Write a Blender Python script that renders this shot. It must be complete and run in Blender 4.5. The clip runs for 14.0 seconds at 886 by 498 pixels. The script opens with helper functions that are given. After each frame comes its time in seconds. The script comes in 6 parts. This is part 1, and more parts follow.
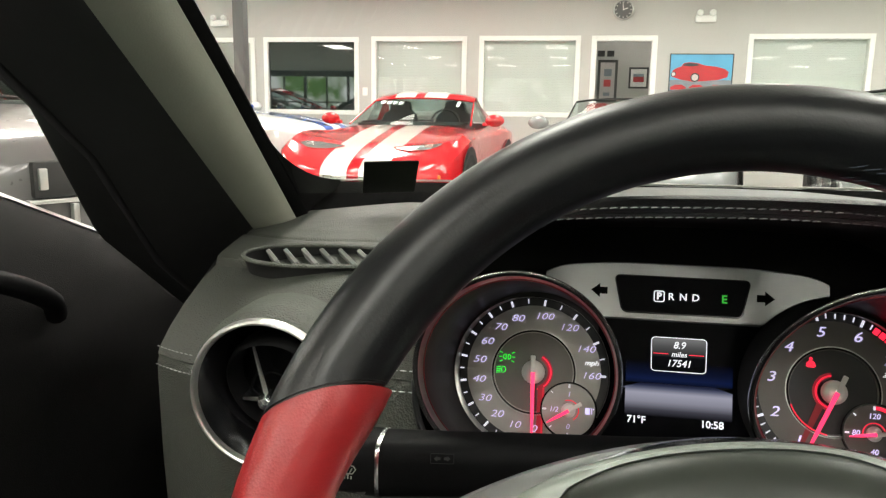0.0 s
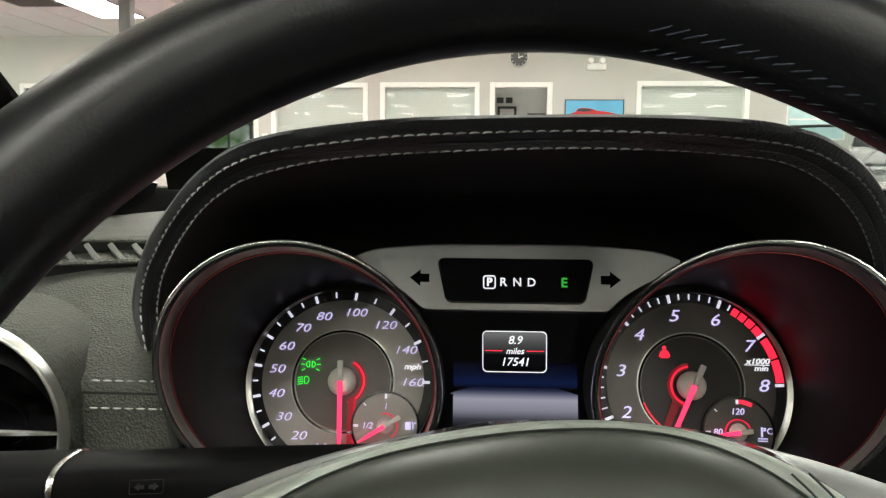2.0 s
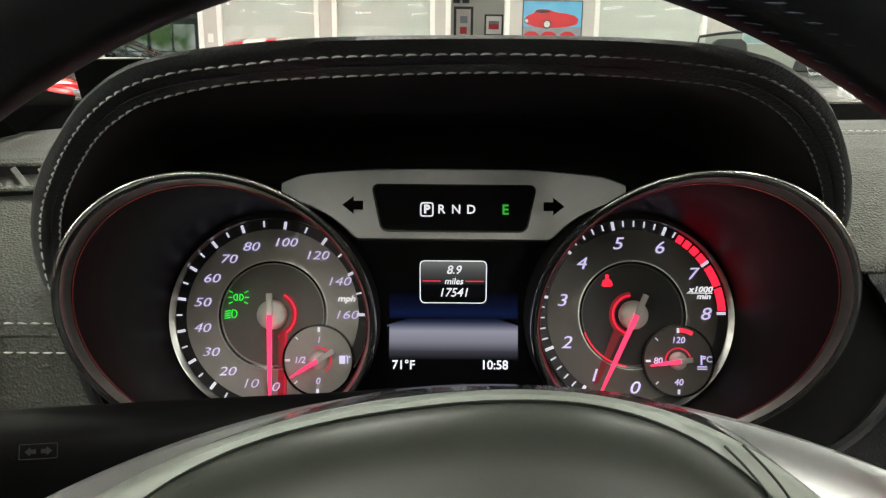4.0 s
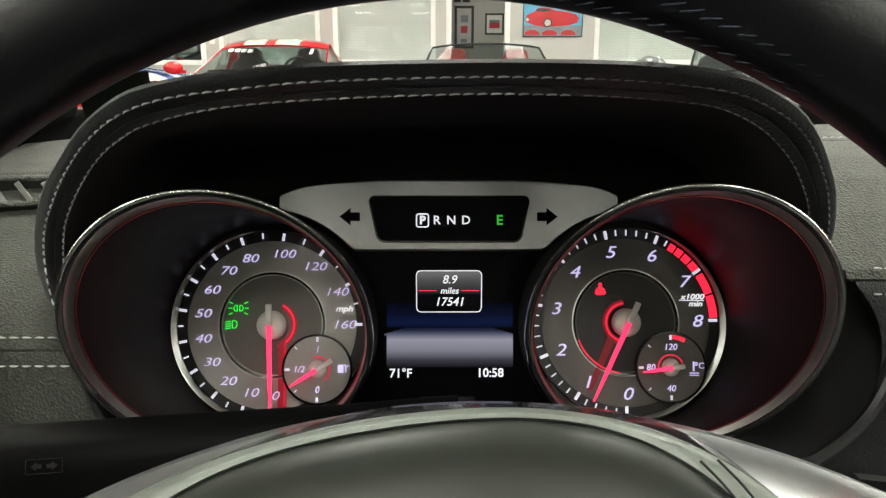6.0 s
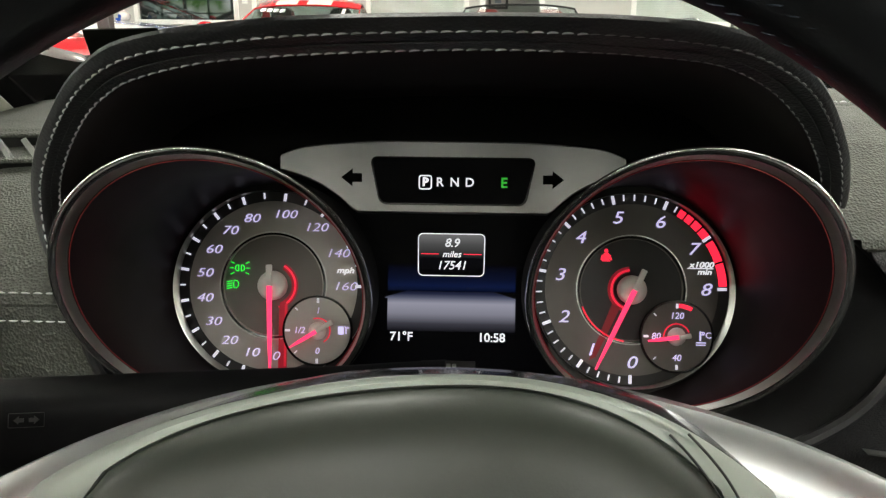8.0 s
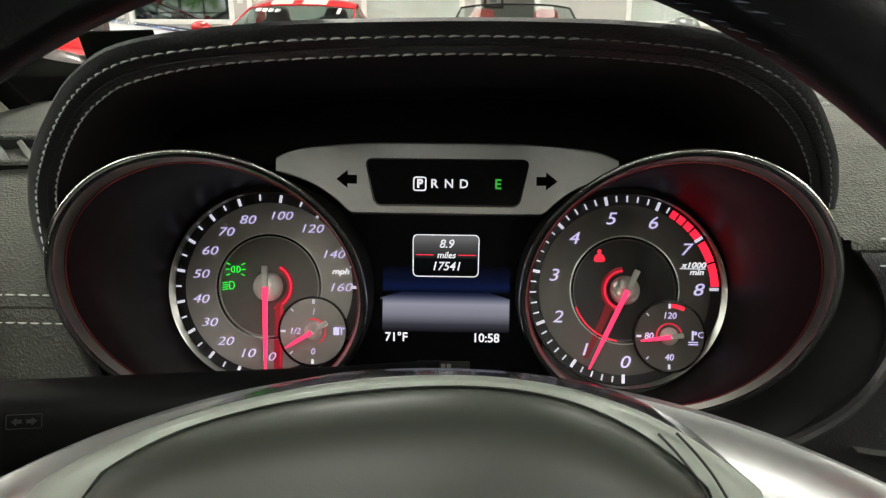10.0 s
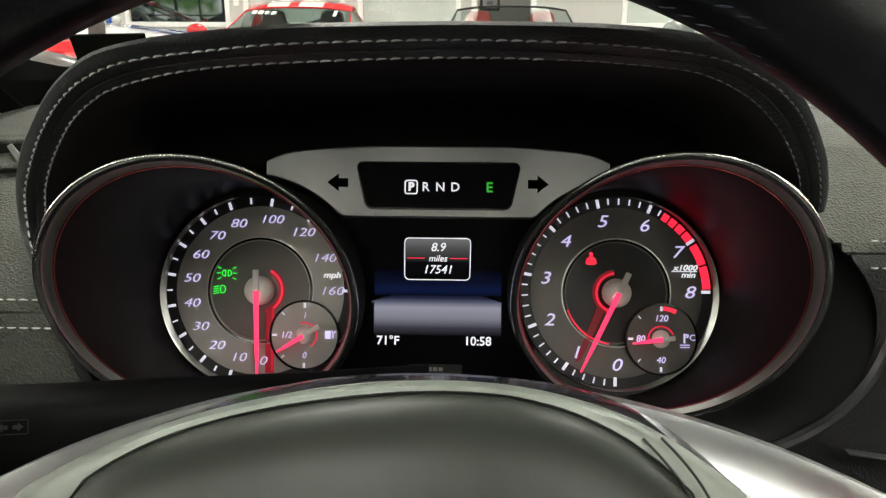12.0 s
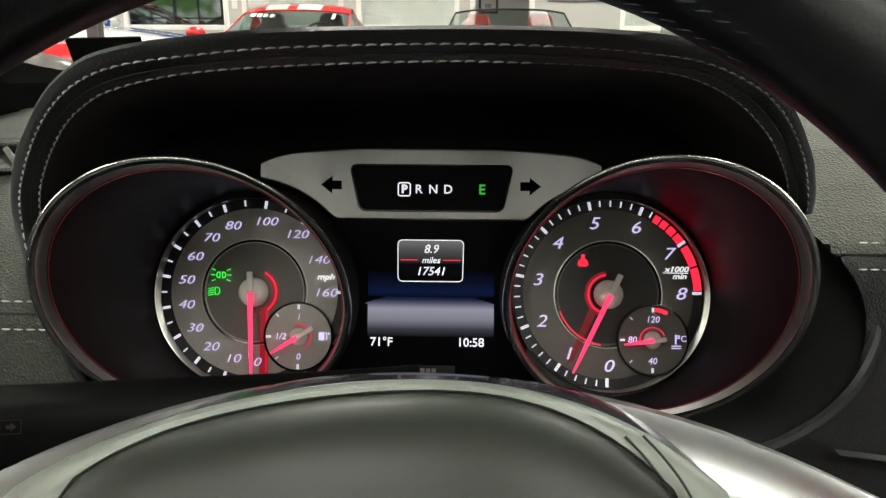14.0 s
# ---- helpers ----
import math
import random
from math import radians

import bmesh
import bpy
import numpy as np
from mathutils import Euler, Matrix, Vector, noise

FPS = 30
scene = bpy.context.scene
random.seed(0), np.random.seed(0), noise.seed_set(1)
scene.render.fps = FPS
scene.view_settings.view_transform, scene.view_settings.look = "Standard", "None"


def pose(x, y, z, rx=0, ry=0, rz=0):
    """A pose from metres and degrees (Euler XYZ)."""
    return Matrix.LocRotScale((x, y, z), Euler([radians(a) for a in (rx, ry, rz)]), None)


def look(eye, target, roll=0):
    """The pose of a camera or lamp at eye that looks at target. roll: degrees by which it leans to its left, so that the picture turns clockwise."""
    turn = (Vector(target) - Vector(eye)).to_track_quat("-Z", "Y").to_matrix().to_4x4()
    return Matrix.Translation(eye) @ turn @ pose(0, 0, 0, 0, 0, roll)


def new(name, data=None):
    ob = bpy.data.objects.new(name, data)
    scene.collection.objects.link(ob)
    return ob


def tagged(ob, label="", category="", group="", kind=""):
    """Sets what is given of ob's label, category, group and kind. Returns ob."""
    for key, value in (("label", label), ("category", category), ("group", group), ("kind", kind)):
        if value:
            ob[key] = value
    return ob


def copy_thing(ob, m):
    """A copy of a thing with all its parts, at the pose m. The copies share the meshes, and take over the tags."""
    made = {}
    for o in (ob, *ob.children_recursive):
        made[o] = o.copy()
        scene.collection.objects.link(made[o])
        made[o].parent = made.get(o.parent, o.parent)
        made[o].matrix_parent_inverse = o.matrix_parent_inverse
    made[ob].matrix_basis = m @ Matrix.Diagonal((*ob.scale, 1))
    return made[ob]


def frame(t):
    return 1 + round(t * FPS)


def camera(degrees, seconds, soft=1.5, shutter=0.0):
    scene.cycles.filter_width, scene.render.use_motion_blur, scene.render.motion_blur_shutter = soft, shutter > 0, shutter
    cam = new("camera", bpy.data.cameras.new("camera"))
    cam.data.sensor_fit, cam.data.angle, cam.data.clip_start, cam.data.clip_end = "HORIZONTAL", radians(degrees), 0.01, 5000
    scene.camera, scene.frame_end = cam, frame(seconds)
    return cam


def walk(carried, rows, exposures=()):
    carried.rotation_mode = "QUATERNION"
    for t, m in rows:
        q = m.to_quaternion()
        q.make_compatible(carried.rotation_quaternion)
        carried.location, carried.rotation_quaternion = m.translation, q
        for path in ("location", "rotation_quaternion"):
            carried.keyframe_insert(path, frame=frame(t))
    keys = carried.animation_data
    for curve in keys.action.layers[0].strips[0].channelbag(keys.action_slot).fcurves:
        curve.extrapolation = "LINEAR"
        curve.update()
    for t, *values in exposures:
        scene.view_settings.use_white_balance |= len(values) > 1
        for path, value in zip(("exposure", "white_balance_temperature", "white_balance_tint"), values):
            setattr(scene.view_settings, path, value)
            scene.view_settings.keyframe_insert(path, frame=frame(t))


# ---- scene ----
from mathutils import bvhtree

cam = camera(62.4, 14.0, soft=1.35)
PATH = [
    (0, (-0.0754, -0.4799, 0.9712), (-0.4121, 1.4581, 0.6096), 0.90),
    (0.5, (-0.1020, -0.4268, 0.9368), (-0.4671, 1.5253, 0.6997), 0.41),
    (1, (-0.0346, -0.4305, 0.9291), (-0.4050, 1.5213, 0.6981), 0.66),
    (1.5, (-0.0140, -0.4193, 0.9260), (-0.3700, 1.5345, 0.6897), 0.48),
    (2, (-0.0204, -0.3921, 0.9196), (-0.1173, 1.5922, 0.6888), 0.30),
    (2.5, (-0.0102, -0.3724, 0.9293), (-0.0533, 1.6120, 0.6839), 0.25),
    (3, (-0.0113, -0.3674, 0.9290), (0.0158, 1.5760, 0.4577), 0.52),
    (5.5, (-0.0069, -0.3685, 0.9250), (0.0037, 1.5717, 0.4395), 0.65),
    (6, (-0.0061, -0.3729, 0.9347), (0.0093, 1.5674, 0.4497), 0.09),
    (6.5, (0.0008, -0.3693, 0.9355), (0.0303, 1.5761, 0.4724), 0.27),
    (7, (0.0032, -0.3683, 0.9345), (0.0346, 1.5487, 0.3653), 0.19),
    (7.5, (0.0142, -0.3718, 0.9335), (-0.1035, 1.5382, 0.3521), 0.35),
    (8, (0.0089, -0.3665, 0.9325), (-0.0588, 1.5464, 0.3524), 0.38),
    (10.5, (0.0099, -0.3694, 0.9343), (-0.0465, 1.5430, 0.3515), 0.36),
    (11, (0.0097, -0.3695, 0.9341), (-0.0470, 1.5422, 0.3493), 0.42),
    (11.5, (0.0116, -0.3685, 0.9339), (-0.0395, 1.5451, 0.3548), 0.31),
    (12, (0.0127, -0.3682, 0.9346), (-0.0362, 1.5464, 0.3585), 0.28),
    (12.5, (0.0127, -0.3698, 0.9351), (-0.0369, 1.5451, 0.3598), 0.34),
    (13, (0.0143, -0.3713, 0.9344), (-0.0311, 1.5471, 0.3707), 0.28),
    (13.5, (0.0157, -0.3706, 0.9342), (-0.0347, 1.5465, 0.3666), 0.28),
    (14, (0.0159, -0.3707, 0.9350), (-0.0299, 1.5460, 0.3656), 0.27),
]
walk(cam, [(t, look(eye, target, roll)) for t, eye, target, roll in PATH],
     [(0, 0.18), (0.5, 0.02), (1.0, 0.25), (1.5, 0.22), (2.5, 0.0), (14.0, -0.03)])

# ---------------------------------------------------------------- world and light
world = bpy.data.worlds.new("world")
scene.world = world
world.use_nodes = True
wn = world.node_tree.nodes
sky = wn.new("ShaderNodeTexSky")
sky.sky_type = "NISHITA"
sky.sun_disc = False
sky.sun_elevation = radians(50)
sky.sun_rotation = radians(200)
world.node_tree.links.new(sky.outputs[0], wn["Background"].inputs[0])
wn["Background"].inputs[1].default_value = 0.10

# the showroom is lit by its ceiling panels; see ceiling_light below
PANEL_LIGHT = 22.0
DAYLIGHT = 4.5

# ---------------------------------------------------------------- materials
MATS = {}


def material(name, color, rough=0.5, metal=0.0, spec=0.5, grain=0.0, grain_scale=300.0, tone=0.0, tone_scale=8.0,
             emit=None, power=0.0, coat=0.0, grain_kind="noise", sheen=0.06):
    """A principled material with grain as bump and a slow change of tone and gloss."""
    m = bpy.data.materials.new(name)
    m.use_nodes = True
    nt = m.node_tree
    b = nt.nodes["Principled BSDF"]
    b.inputs["Base Color"].default_value = (*color, 1)
    b.inputs["Roughness"].default_value = rough
    b.inputs["Metallic"].default_value = metal
    b.inputs["Specular IOR Level"].default_value = spec
    b.inputs["Coat Weight"].default_value = coat
    if emit:
        b.inputs["Emission Color"].default_value = (*emit, 1)
        b.inputs["Emission Strength"].default_value = power
    geo = nt.nodes.new("ShaderNodeNewGeometry")
    if tone:
        n = nt.nodes.new("ShaderNodeTexNoise")
        n.inputs["Scale"].default_value = tone_scale
        n.inputs["Detail"].default_value = 5
        nt.links.new(geo.outputs["Position"], n.inputs["Vector"])
        mix = nt.nodes.new("ShaderNodeMix")
        mix.data_type = "RGBA"
        mix.inputs["A"].default_value = (*[c * (1 - tone) for c in color], 1)
        mix.inputs["B"].default_value = (*[min(1, c * (1 + tone)) for c in color], 1)
        nt.links.new(n.outputs["Fac"], mix.inputs["Factor"])
        nt.links.new(mix.outputs["Result"], b.inputs["Base Color"])
        rr = nt.nodes.new("ShaderNodeMapRange")
        rr.inputs["To Min"].default_value = max(0.02, rough - sheen)
        rr.inputs["To Max"].default_value = min(1, rough + sheen)
        n2 = nt.nodes.new("ShaderNodeTexNoise")
        n2.inputs["Scale"].default_value = tone_scale * 6
        nt.links.new(geo.outputs["Position"], n2.inputs["Vector"])
        nt.links.new(n2.outputs["Fac"], rr.inputs["Value"])
        nt.links.new(rr.outputs["Result"], b.inputs["Roughness"])
    if grain:
        if grain_kind == "leather":
            g = nt.nodes.new("ShaderNodeTexVoronoi")
            g.inputs["Scale"].default_value = grain_scale
            out = g.outputs["Distance"]
        else:
            g = nt.nodes.new("ShaderNodeTexNoise")
            g.inputs["Scale"].default_value = grain_scale
            g.inputs["Detail"].default_value = 4
            out = g.outputs["Fac"]
        nt.links.new(geo.outputs["Position"], g.inputs["Vector"])
        bp = nt.nodes.new("ShaderNodeBump")
        bp.inputs["Strength"].default_value = grain
        bp.inputs["Distance"].default_value = (0.55 if grain_kind == "leather" else 0.25) / grain_scale
        nt.links.new(out, bp.inputs["Height"])
        nt.links.new(bp.outputs["Normal"], b.inputs["Normal"])
    MATS[name] = m
    return m


def glass_material(name, tint=(1, 1, 1), gloss=1.0, amount=(0.7, 0.05)):
    m = bpy.data.materials.new(name)
    m.use_nodes = True
    nt = m.node_tree
    nt.nodes.remove(nt.nodes["Principled BSDF"])
    tr = nt.nodes.new("ShaderNodeBsdfTransparent")
    tr.inputs[0].default_value = (*tint, 1)
    gl = nt.nodes.new("ShaderNodeBsdfGlossy")
    gl.inputs["Roughness"].default_value = 0.02
    gl.inputs["Color"].default_value = (gloss, gloss, gloss, 1)
    lw = nt.nodes.new("ShaderNodeLayerWeight")
    pw = nt.nodes.new("ShaderNodeMath")
    pw.operation = "POWER"
    pw.inputs[1].default_value = 4.0
    nt.links.new(lw.outputs["Facing"], pw.inputs[0])
    fr = nt.nodes.new("ShaderNodeMath")
    fr.operation = "MULTIPLY_ADD"
    fr.inputs[1].default_value, fr.inputs[2].default_value = amount
    nt.links.new(pw.outputs[0], fr.inputs[0])
    mx = nt.nodes.new("ShaderNodeMixShader")
    nt.links.new(fr.outputs[0], mx.inputs[0])
    nt.links.new(tr.outputs[0], mx.inputs[1])
    nt.links.new(gl.outputs[0], mx.inputs[2])
    nt.links.new(mx.outputs[0], nt.nodes["Material Output"].inputs["Surface"])
    MATS[name] = m
    return m


BLACK_LEATHER = material("black_leather", (0.022, 0.022, 0.024), 0.5, grain=0.6, grain_scale=900, tone=0.2, grain_kind="leather")
HOOD_LEATHER = material("hood_leather", (0.062, 0.063, 0.066), 0.44, grain=0.32, grain_scale=800, tone=0.2, grain_kind="leather")
DASH_LEATHER = material("dash_leather", (0.064, 0.068, 0.057), 0.55, grain=1.0, grain_scale=780, tone=0.15, grain_kind="leather")
RED_LEATHER = material("red_leather", (0.33, 0.017, 0.020), 0.36, grain=0.14, grain_scale=1000, tone=0.15, grain_kind="leather")
RIM_LEATHER = material("rim_leather", (0.0060, 0.0064, 0.0074), 0.34, spec=0.40, grain=0.3, grain_scale=900, tone=0.25)
SOFT_BLACK = material("soft_black", (0.020, 0.020, 0.021), 0.7, grain=0.3, grain_scale=800, tone=0.2)
GLOSS_BLACK = material("gloss_black", (0.008, 0.008, 0.009), 0.18, tone=0.1)
DULL_BLACK = material("dull_black", (0.010, 0.010, 0.010), 0.6, tone=0.2)
VOID = material("void_black", (0.014, 0.0135, 0.0135), 0.85, spec=0.15, tone=0.2)
SATIN_SILVER = material("satin_silver", (0.55, 0.55, 0.53), 0.28, 0.9, tone=0.08, tone_scale=40, sheen=0.012)
CHROME = material("chrome", (0.86, 0.86, 0.85), 0.22, 1.0, tone=0.04, sheen=0.012)
COWL_BLACK = material("cowl_black", (0.006, 0.006, 0.006), 1.0, spec=0.0, tone=0.2)
LINING_BLACK = material("lining_black", (0.075, 0.064, 0.066), 0.9, spec=0.1, tone=0.2)
SATIN_BLACK = material("satin_black", (0.03, 0.03, 0.032), 0.4, tone=0.1)
# the pale THREAD again, with shade put into a darker colour
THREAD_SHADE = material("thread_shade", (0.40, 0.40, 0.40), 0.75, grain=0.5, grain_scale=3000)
THREAD_DARK = material("thread_dark", (0.036, 0.044, 0.070), 0.7, grain=0.5, grain_scale=3000)
VENT_CHROME = material("vent_chrome", (0.84, 0.84, 0.81), 0.33, 0.95, tone=0.05, tone_scale=40, sheen=0.012)
DARK_CHROME = material("dark_chrome", (0.60, 0.60, 0.58), 0.38, 1.0, tone=0.05, tone_scale=40, sheen=0.012)
TUBE_BLACK = material("tube_black", (0.0070, 0.0055, 0.0055), 0.46, spec=0.24, tone=0.1)
TRIM_SILVER = material("trim_silver", (0.42, 0.43, 0.42), 0.34, 0.85, grain=0.1, grain_scale=2500, tone=0.1, tone_scale=50, sheen=0.012)
PANEL_METAL = material("panel_metal", (0.30, 0.305, 0.30), 0.33, 0.92, grain=0.03, grain_scale=2500, tone=0.1, tone_scale=50, sheen=0.012)
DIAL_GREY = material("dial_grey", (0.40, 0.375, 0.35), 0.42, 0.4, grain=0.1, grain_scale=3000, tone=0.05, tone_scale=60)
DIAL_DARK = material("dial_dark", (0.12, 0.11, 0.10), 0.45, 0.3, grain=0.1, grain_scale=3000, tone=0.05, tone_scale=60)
DIAL_BLACK = material("dial_black", (0.014, 0.013, 0.013), 0.4, tone=0.1)
DIAL_CORE = material("dial_core", (0.14, 0.128, 0.115), 0.45, 0.3, tone=0.05)
HUB_GREY = material("hub_grey", (0.80, 0.78, 0.74), 0.4, tone=0.05)
THREAD = material("thread", (0.76, 0.77, 0.78), 0.7, grain=0.5, grain_scale=3000)
NUMERAL = material("numeral", (0.5, 0.48, 0.6), 0.5, emit=(0.66, 0.58, 0.97), power=0.92)
WHITE_GLOW = material("white_glow", (0.6, 0.6, 0.6), 0.5, emit=(0.95, 0.95, 1.0), power=0.95)
GREEN_GLOW = material("green_glow", (0.0, 0.2, 0.0), 0.5, emit=(0.02, 0.9, 0.06), power=1.3)
GREEN_SOFT = material("green_soft", (0.02, 0.15, 0.02), 0.5, emit=(0.06, 0.75, 0.06), power=0.55)
RED_GLOW = material("red_glow", (0.3, 0.0, 0.02), 0.5, emit=(1.0, 0.022, 0.055), power=1.4)
NEEDLE_GLOW = material("needle_glow", (0.4, 0.0, 0.03), 0.5, emit=(1.0, 0.04, 0.13), power=1.5)
SCREEN_BLACK = material("screen_black", (0.002, 0.002, 0.003), 0.35, spec=0.04, tone=0.1)


# ---------------------------------------------------------------- building helpers
def mesh_object(name, bm, mat, smooth=True):
    me = bpy.data.meshes.new(name)
    bm.normal_update()
    bm.to_mesh(me)
    bm.free()
    if mat:
        me.materials.append(mat)
    if smooth:
        me.shade_smooth()
        me.set_sharp_from_angle(angle=radians(38))
    return new(name, me)


def part(name, bm, mat, parent, label="", at=None, smooth=True):
    """One mesh under a thing or a part, in the parent's own frame."""
    ob = mesh_object(name, bm, mat, smooth)
    ob.parent = parent
    if at is not None:
        ob.matrix_basis = at
    if label:
        tagged(ob, label)
    return ob


def share(name, data, parent, at):
    ob = new(name, data)
    ob.parent = parent
    ob.matrix_basis = at
    return ob


def thing(name, label, category, at=None, group="", kind=""):
    ob = new(name)
    ob.empty_display_size = 0.05
    if at is not None:
        ob.matrix_basis = at
    return tagged(ob, label, category, group, kind)


def box(x0, x1, y0, y1, z0, z1, bevel=0.0, segments=2):
    bm = bmesh.new()
    bmesh.ops.create_cube(bm, size=1)
    for v in bm.verts:
        v.co = Vector(((x0 + x1) / 2 + v.co.x * (x1 - x0), (y0 + y1) / 2 + v.co.y * (y1 - y0), (z0 + z1) / 2 + v.co.z * (z1 - z0)))
    if bevel:
        bmesh.ops.bevel(bm, geom=bm.edges[:], offset=bevel, segments=segments, affect="EDGES", profile=0.6)
    return bm


def loft(rings, closed=True, cap=False):
    """Skin through rings of points of equal count."""
    bm = bmesh.new()
    grid = [[bm.verts.new(p) for p in r] for r in rings]
    n = len(rings[0])
    for a, b in zip(grid, grid[1:]):
        for i in range(n if closed else n - 1):
            j = (i + 1) % n
            bm.faces.new((a[i], a[j], b[j], b[i]))
    if cap:
        bm.faces.new(grid[0][::-1])
        bm.faces.new(grid[-1])
    bmesh.ops.recalc_face_normals(bm, faces=bm.faces)
    return bm


def ring_tube(path, radius, sides=8, closed=True, flat=1.0, up=(0, 0, 1)):
    """A tube along a list of points."""
    pts = [Vector(p) for p in path]
    n = len(pts)
    rings = []
    for i, p in enumerate(pts):
        a, b = (pts[i - 1], pts[(i + 1) % n]) if closed else (pts[max(i - 1, 0)], pts[min(i + 1, n - 1)])
        d = (b - a).normalized()
        s = d.cross(Vector(up))
        s = s.normalized() if s.length > 1e-5 else Vector((1, 0, 0))
        u = s.cross(d).normalized()
        r = radius[i] if isinstance(radius, (list, tuple)) else radius
        rings.append([p + s * (math.cos(k * math.tau / sides) * r) + u * (math.sin(k * math.tau / sides) * r * flat) for k in range(sides)])
    if closed:
        rings.append(rings[0])
    bm = loft(rings, True, not closed)
    if closed:
        bmesh.ops.remove_doubles(bm, verts=bm.verts, dist=1e-7)
    return bm


def disc(r, z0, z1, cx=0, cy=0, sides=64, r0=0.0, bevel=0.0):
    """A flat disc or ring with thickness, axis z."""
    c = [(math.cos(k * math.tau / sides), math.sin(k * math.tau / sides)) for k in range(sides)]
    at = lambda q, z: [(cx + q * a, cy + q * b, z) for a, b in c]
    if r0 > 0:
        prof = [(r0, z0), (r0, z1), (r, z1), (r, z0), (r0, z0)]
        bm = loft([at(*p) for p in prof])
        bmesh.ops.remove_doubles(bm, verts=bm.verts, dist=1e-7)
        return bm
    prof = [(r, z0), (r, z1 - bevel), (r - bevel, z1)] if bevel else [(r, z0), (r, z1)]
    return loft([at(*p) for p in prof], True, True)


def revolve(profile, sides=64, cx=0, cy=0, cap=False):
    """Profile of (radius, z), axis z."""
    return loft([[(cx + r * math.cos(k * math.tau / sides), cy + r * math.sin(k * math.tau / sides), z) for k in range(sides)] for r, z in profile], True, cap)


def prism(outline, z0, z1, bevel=0.0):
    """A plate of an outline in x and y."""
    bm = bmesh.new()
    lo = [bm.verts.new((x, y, z0)) for x, y in outline]
    hi = [bm.verts.new((x, y, z1)) for x, y in outline]
    n = len(outline)
    bm.faces.new(lo[::-1])
    top = bm.faces.new(hi)
    for i in range(n):
        bm.faces.new((lo[i], lo[(i + 1) % n], hi[(i + 1) % n], hi[i]))
    bmesh.ops.recalc_face_normals(bm, faces=bm.faces)
    if bevel:
        bmesh.ops.bevel(bm, geom=list(top.edges), offset=bevel, segments=2, affect="EDGES", profile=0.6)
    return bm


def rounded(w, h, r, cx=0, cy=0, n=5, slant=0.0):
    """Outline of a rounded rectangle; slant narrows the foot."""
    pts = []
    for sx, sy, a0 in ((1, 1, 0), (-1, 1, 90), (-1, -1, 180), (1, -1, 270)):
        for k in range(n + 1):
            a = radians(a0 + 90 * k / n)
            x, y = sx * (w / 2 - r) + r * math.cos(a), sy * (h / 2 - r) + r * math.sin(a)
            pts.append((cx + x - slant * sx * (0.5 - y / h), cy + y))
    return pts


def text_mesh(body, size, shear=0.0, depth=0.0003, align="CENTER", bold=0.0, space=1.0, wide=1.0):
    """Letters of the built-in font as a mesh, their middle at the origin."""
    c = bpy.data.curves.new("letters", "FONT")
    c.body, c.size, c.shear, c.extrude, c.offset = body, size, shear, depth, bold
    c.align_x, c.align_y, c.resolution_u, c.space_character = align, "CENTER", 3, space
    ob = bpy.data.objects.new("letters", c)
    scene.collection.objects.link(ob)
    me = bpy.data.meshes.new_from_object(ob.evaluated_get(bpy.context.evaluated_depsgraph_get()))
    bpy.data.objects.remove(ob)
    bpy.data.curves.remove(c)
    if wide != 1.0:
        me.transform(Matrix.Diagonal((wide, 1, 1, 1)))
    return me


def letters(name, body, size, mat, parent, at, label="", **how):
    me = text_mesh(body, size, **how)
    me.materials.append(mat)
    ob = share(name, me, parent, at)
    if label:
        tagged(ob, label)
    return ob


def smooth_path(points, steps, closed=False):
    """Catmull-Rom through points."""
    p = [Vector(q) for q in points]
    out = []
    n = len(p)
    for i in range(n if closed else n - 1):
        a, b, c, d = (p[(i - 1) % n], p[i], p[(i + 1) % n], p[(i + 2) % n]) if closed else (p[max(i - 1, 0)], p[i], p[i + 1], p[min(i + 2, n - 1)])
        for k in range(steps):
            t = k / steps
            out.append(0.5 * (2 * b + (c - a) * t + (2 * a - 5 * b + 4 * c - d) * t * t + (3 * b - a - 3 * c + d) * t ** 3))
    if not closed:
        out.append(p[-1])
    return out


def even(points, gap):
    """Points and directions at even gaps along a path."""
    out, left = [], 0.0
    for a, b in zip(points, points[1:]):
        d = (b - a).length
        while left < d:
            out.append((a.lerp(b, left / d), (b - a).normalized()))
            left += gap
        left -= d
    return out


def stitches(parent, path, gap, length, radius, normal, name="stitch", label="", slant=0.0, mat=None):
    """A row of threads along a path, each a small bent bead."""
    sides = 5
    rings = []
    for k in range(5):
        x = (k / 4 - 0.5) * length
        r = radius * (0.35, 0.9, 1, 0.9, 0.35)[k]
        h = radius * (-0.5, 0.35, 0.6, 0.35, -0.5)[k]
        rings.append([(x, math.cos(j * math.tau / sides) * r, h + math.sin(j * math.tau / sides) * r) for j in range(sides)])
    bm = loft(rings, True, True)
    me = bpy.data.meshes.new(name)
    bm.to_mesh(me)
    bm.free()
    me.materials.append(mat or THREAD)
    me.shade_smooth()
    for p, d in even(path, gap):
        nn = Vector(normal(p)) if callable(normal) else Vector(normal)
        z = (nn - d * nn.dot(d)).normalized()
        y = z.cross(d)
        m = Matrix((d, y, z)).transposed().to_4x4()
        m.translation = p
        share(name, me, parent, m @ pose(0, 0, 0, 0, 0, slant + random.uniform(-2, 2)))


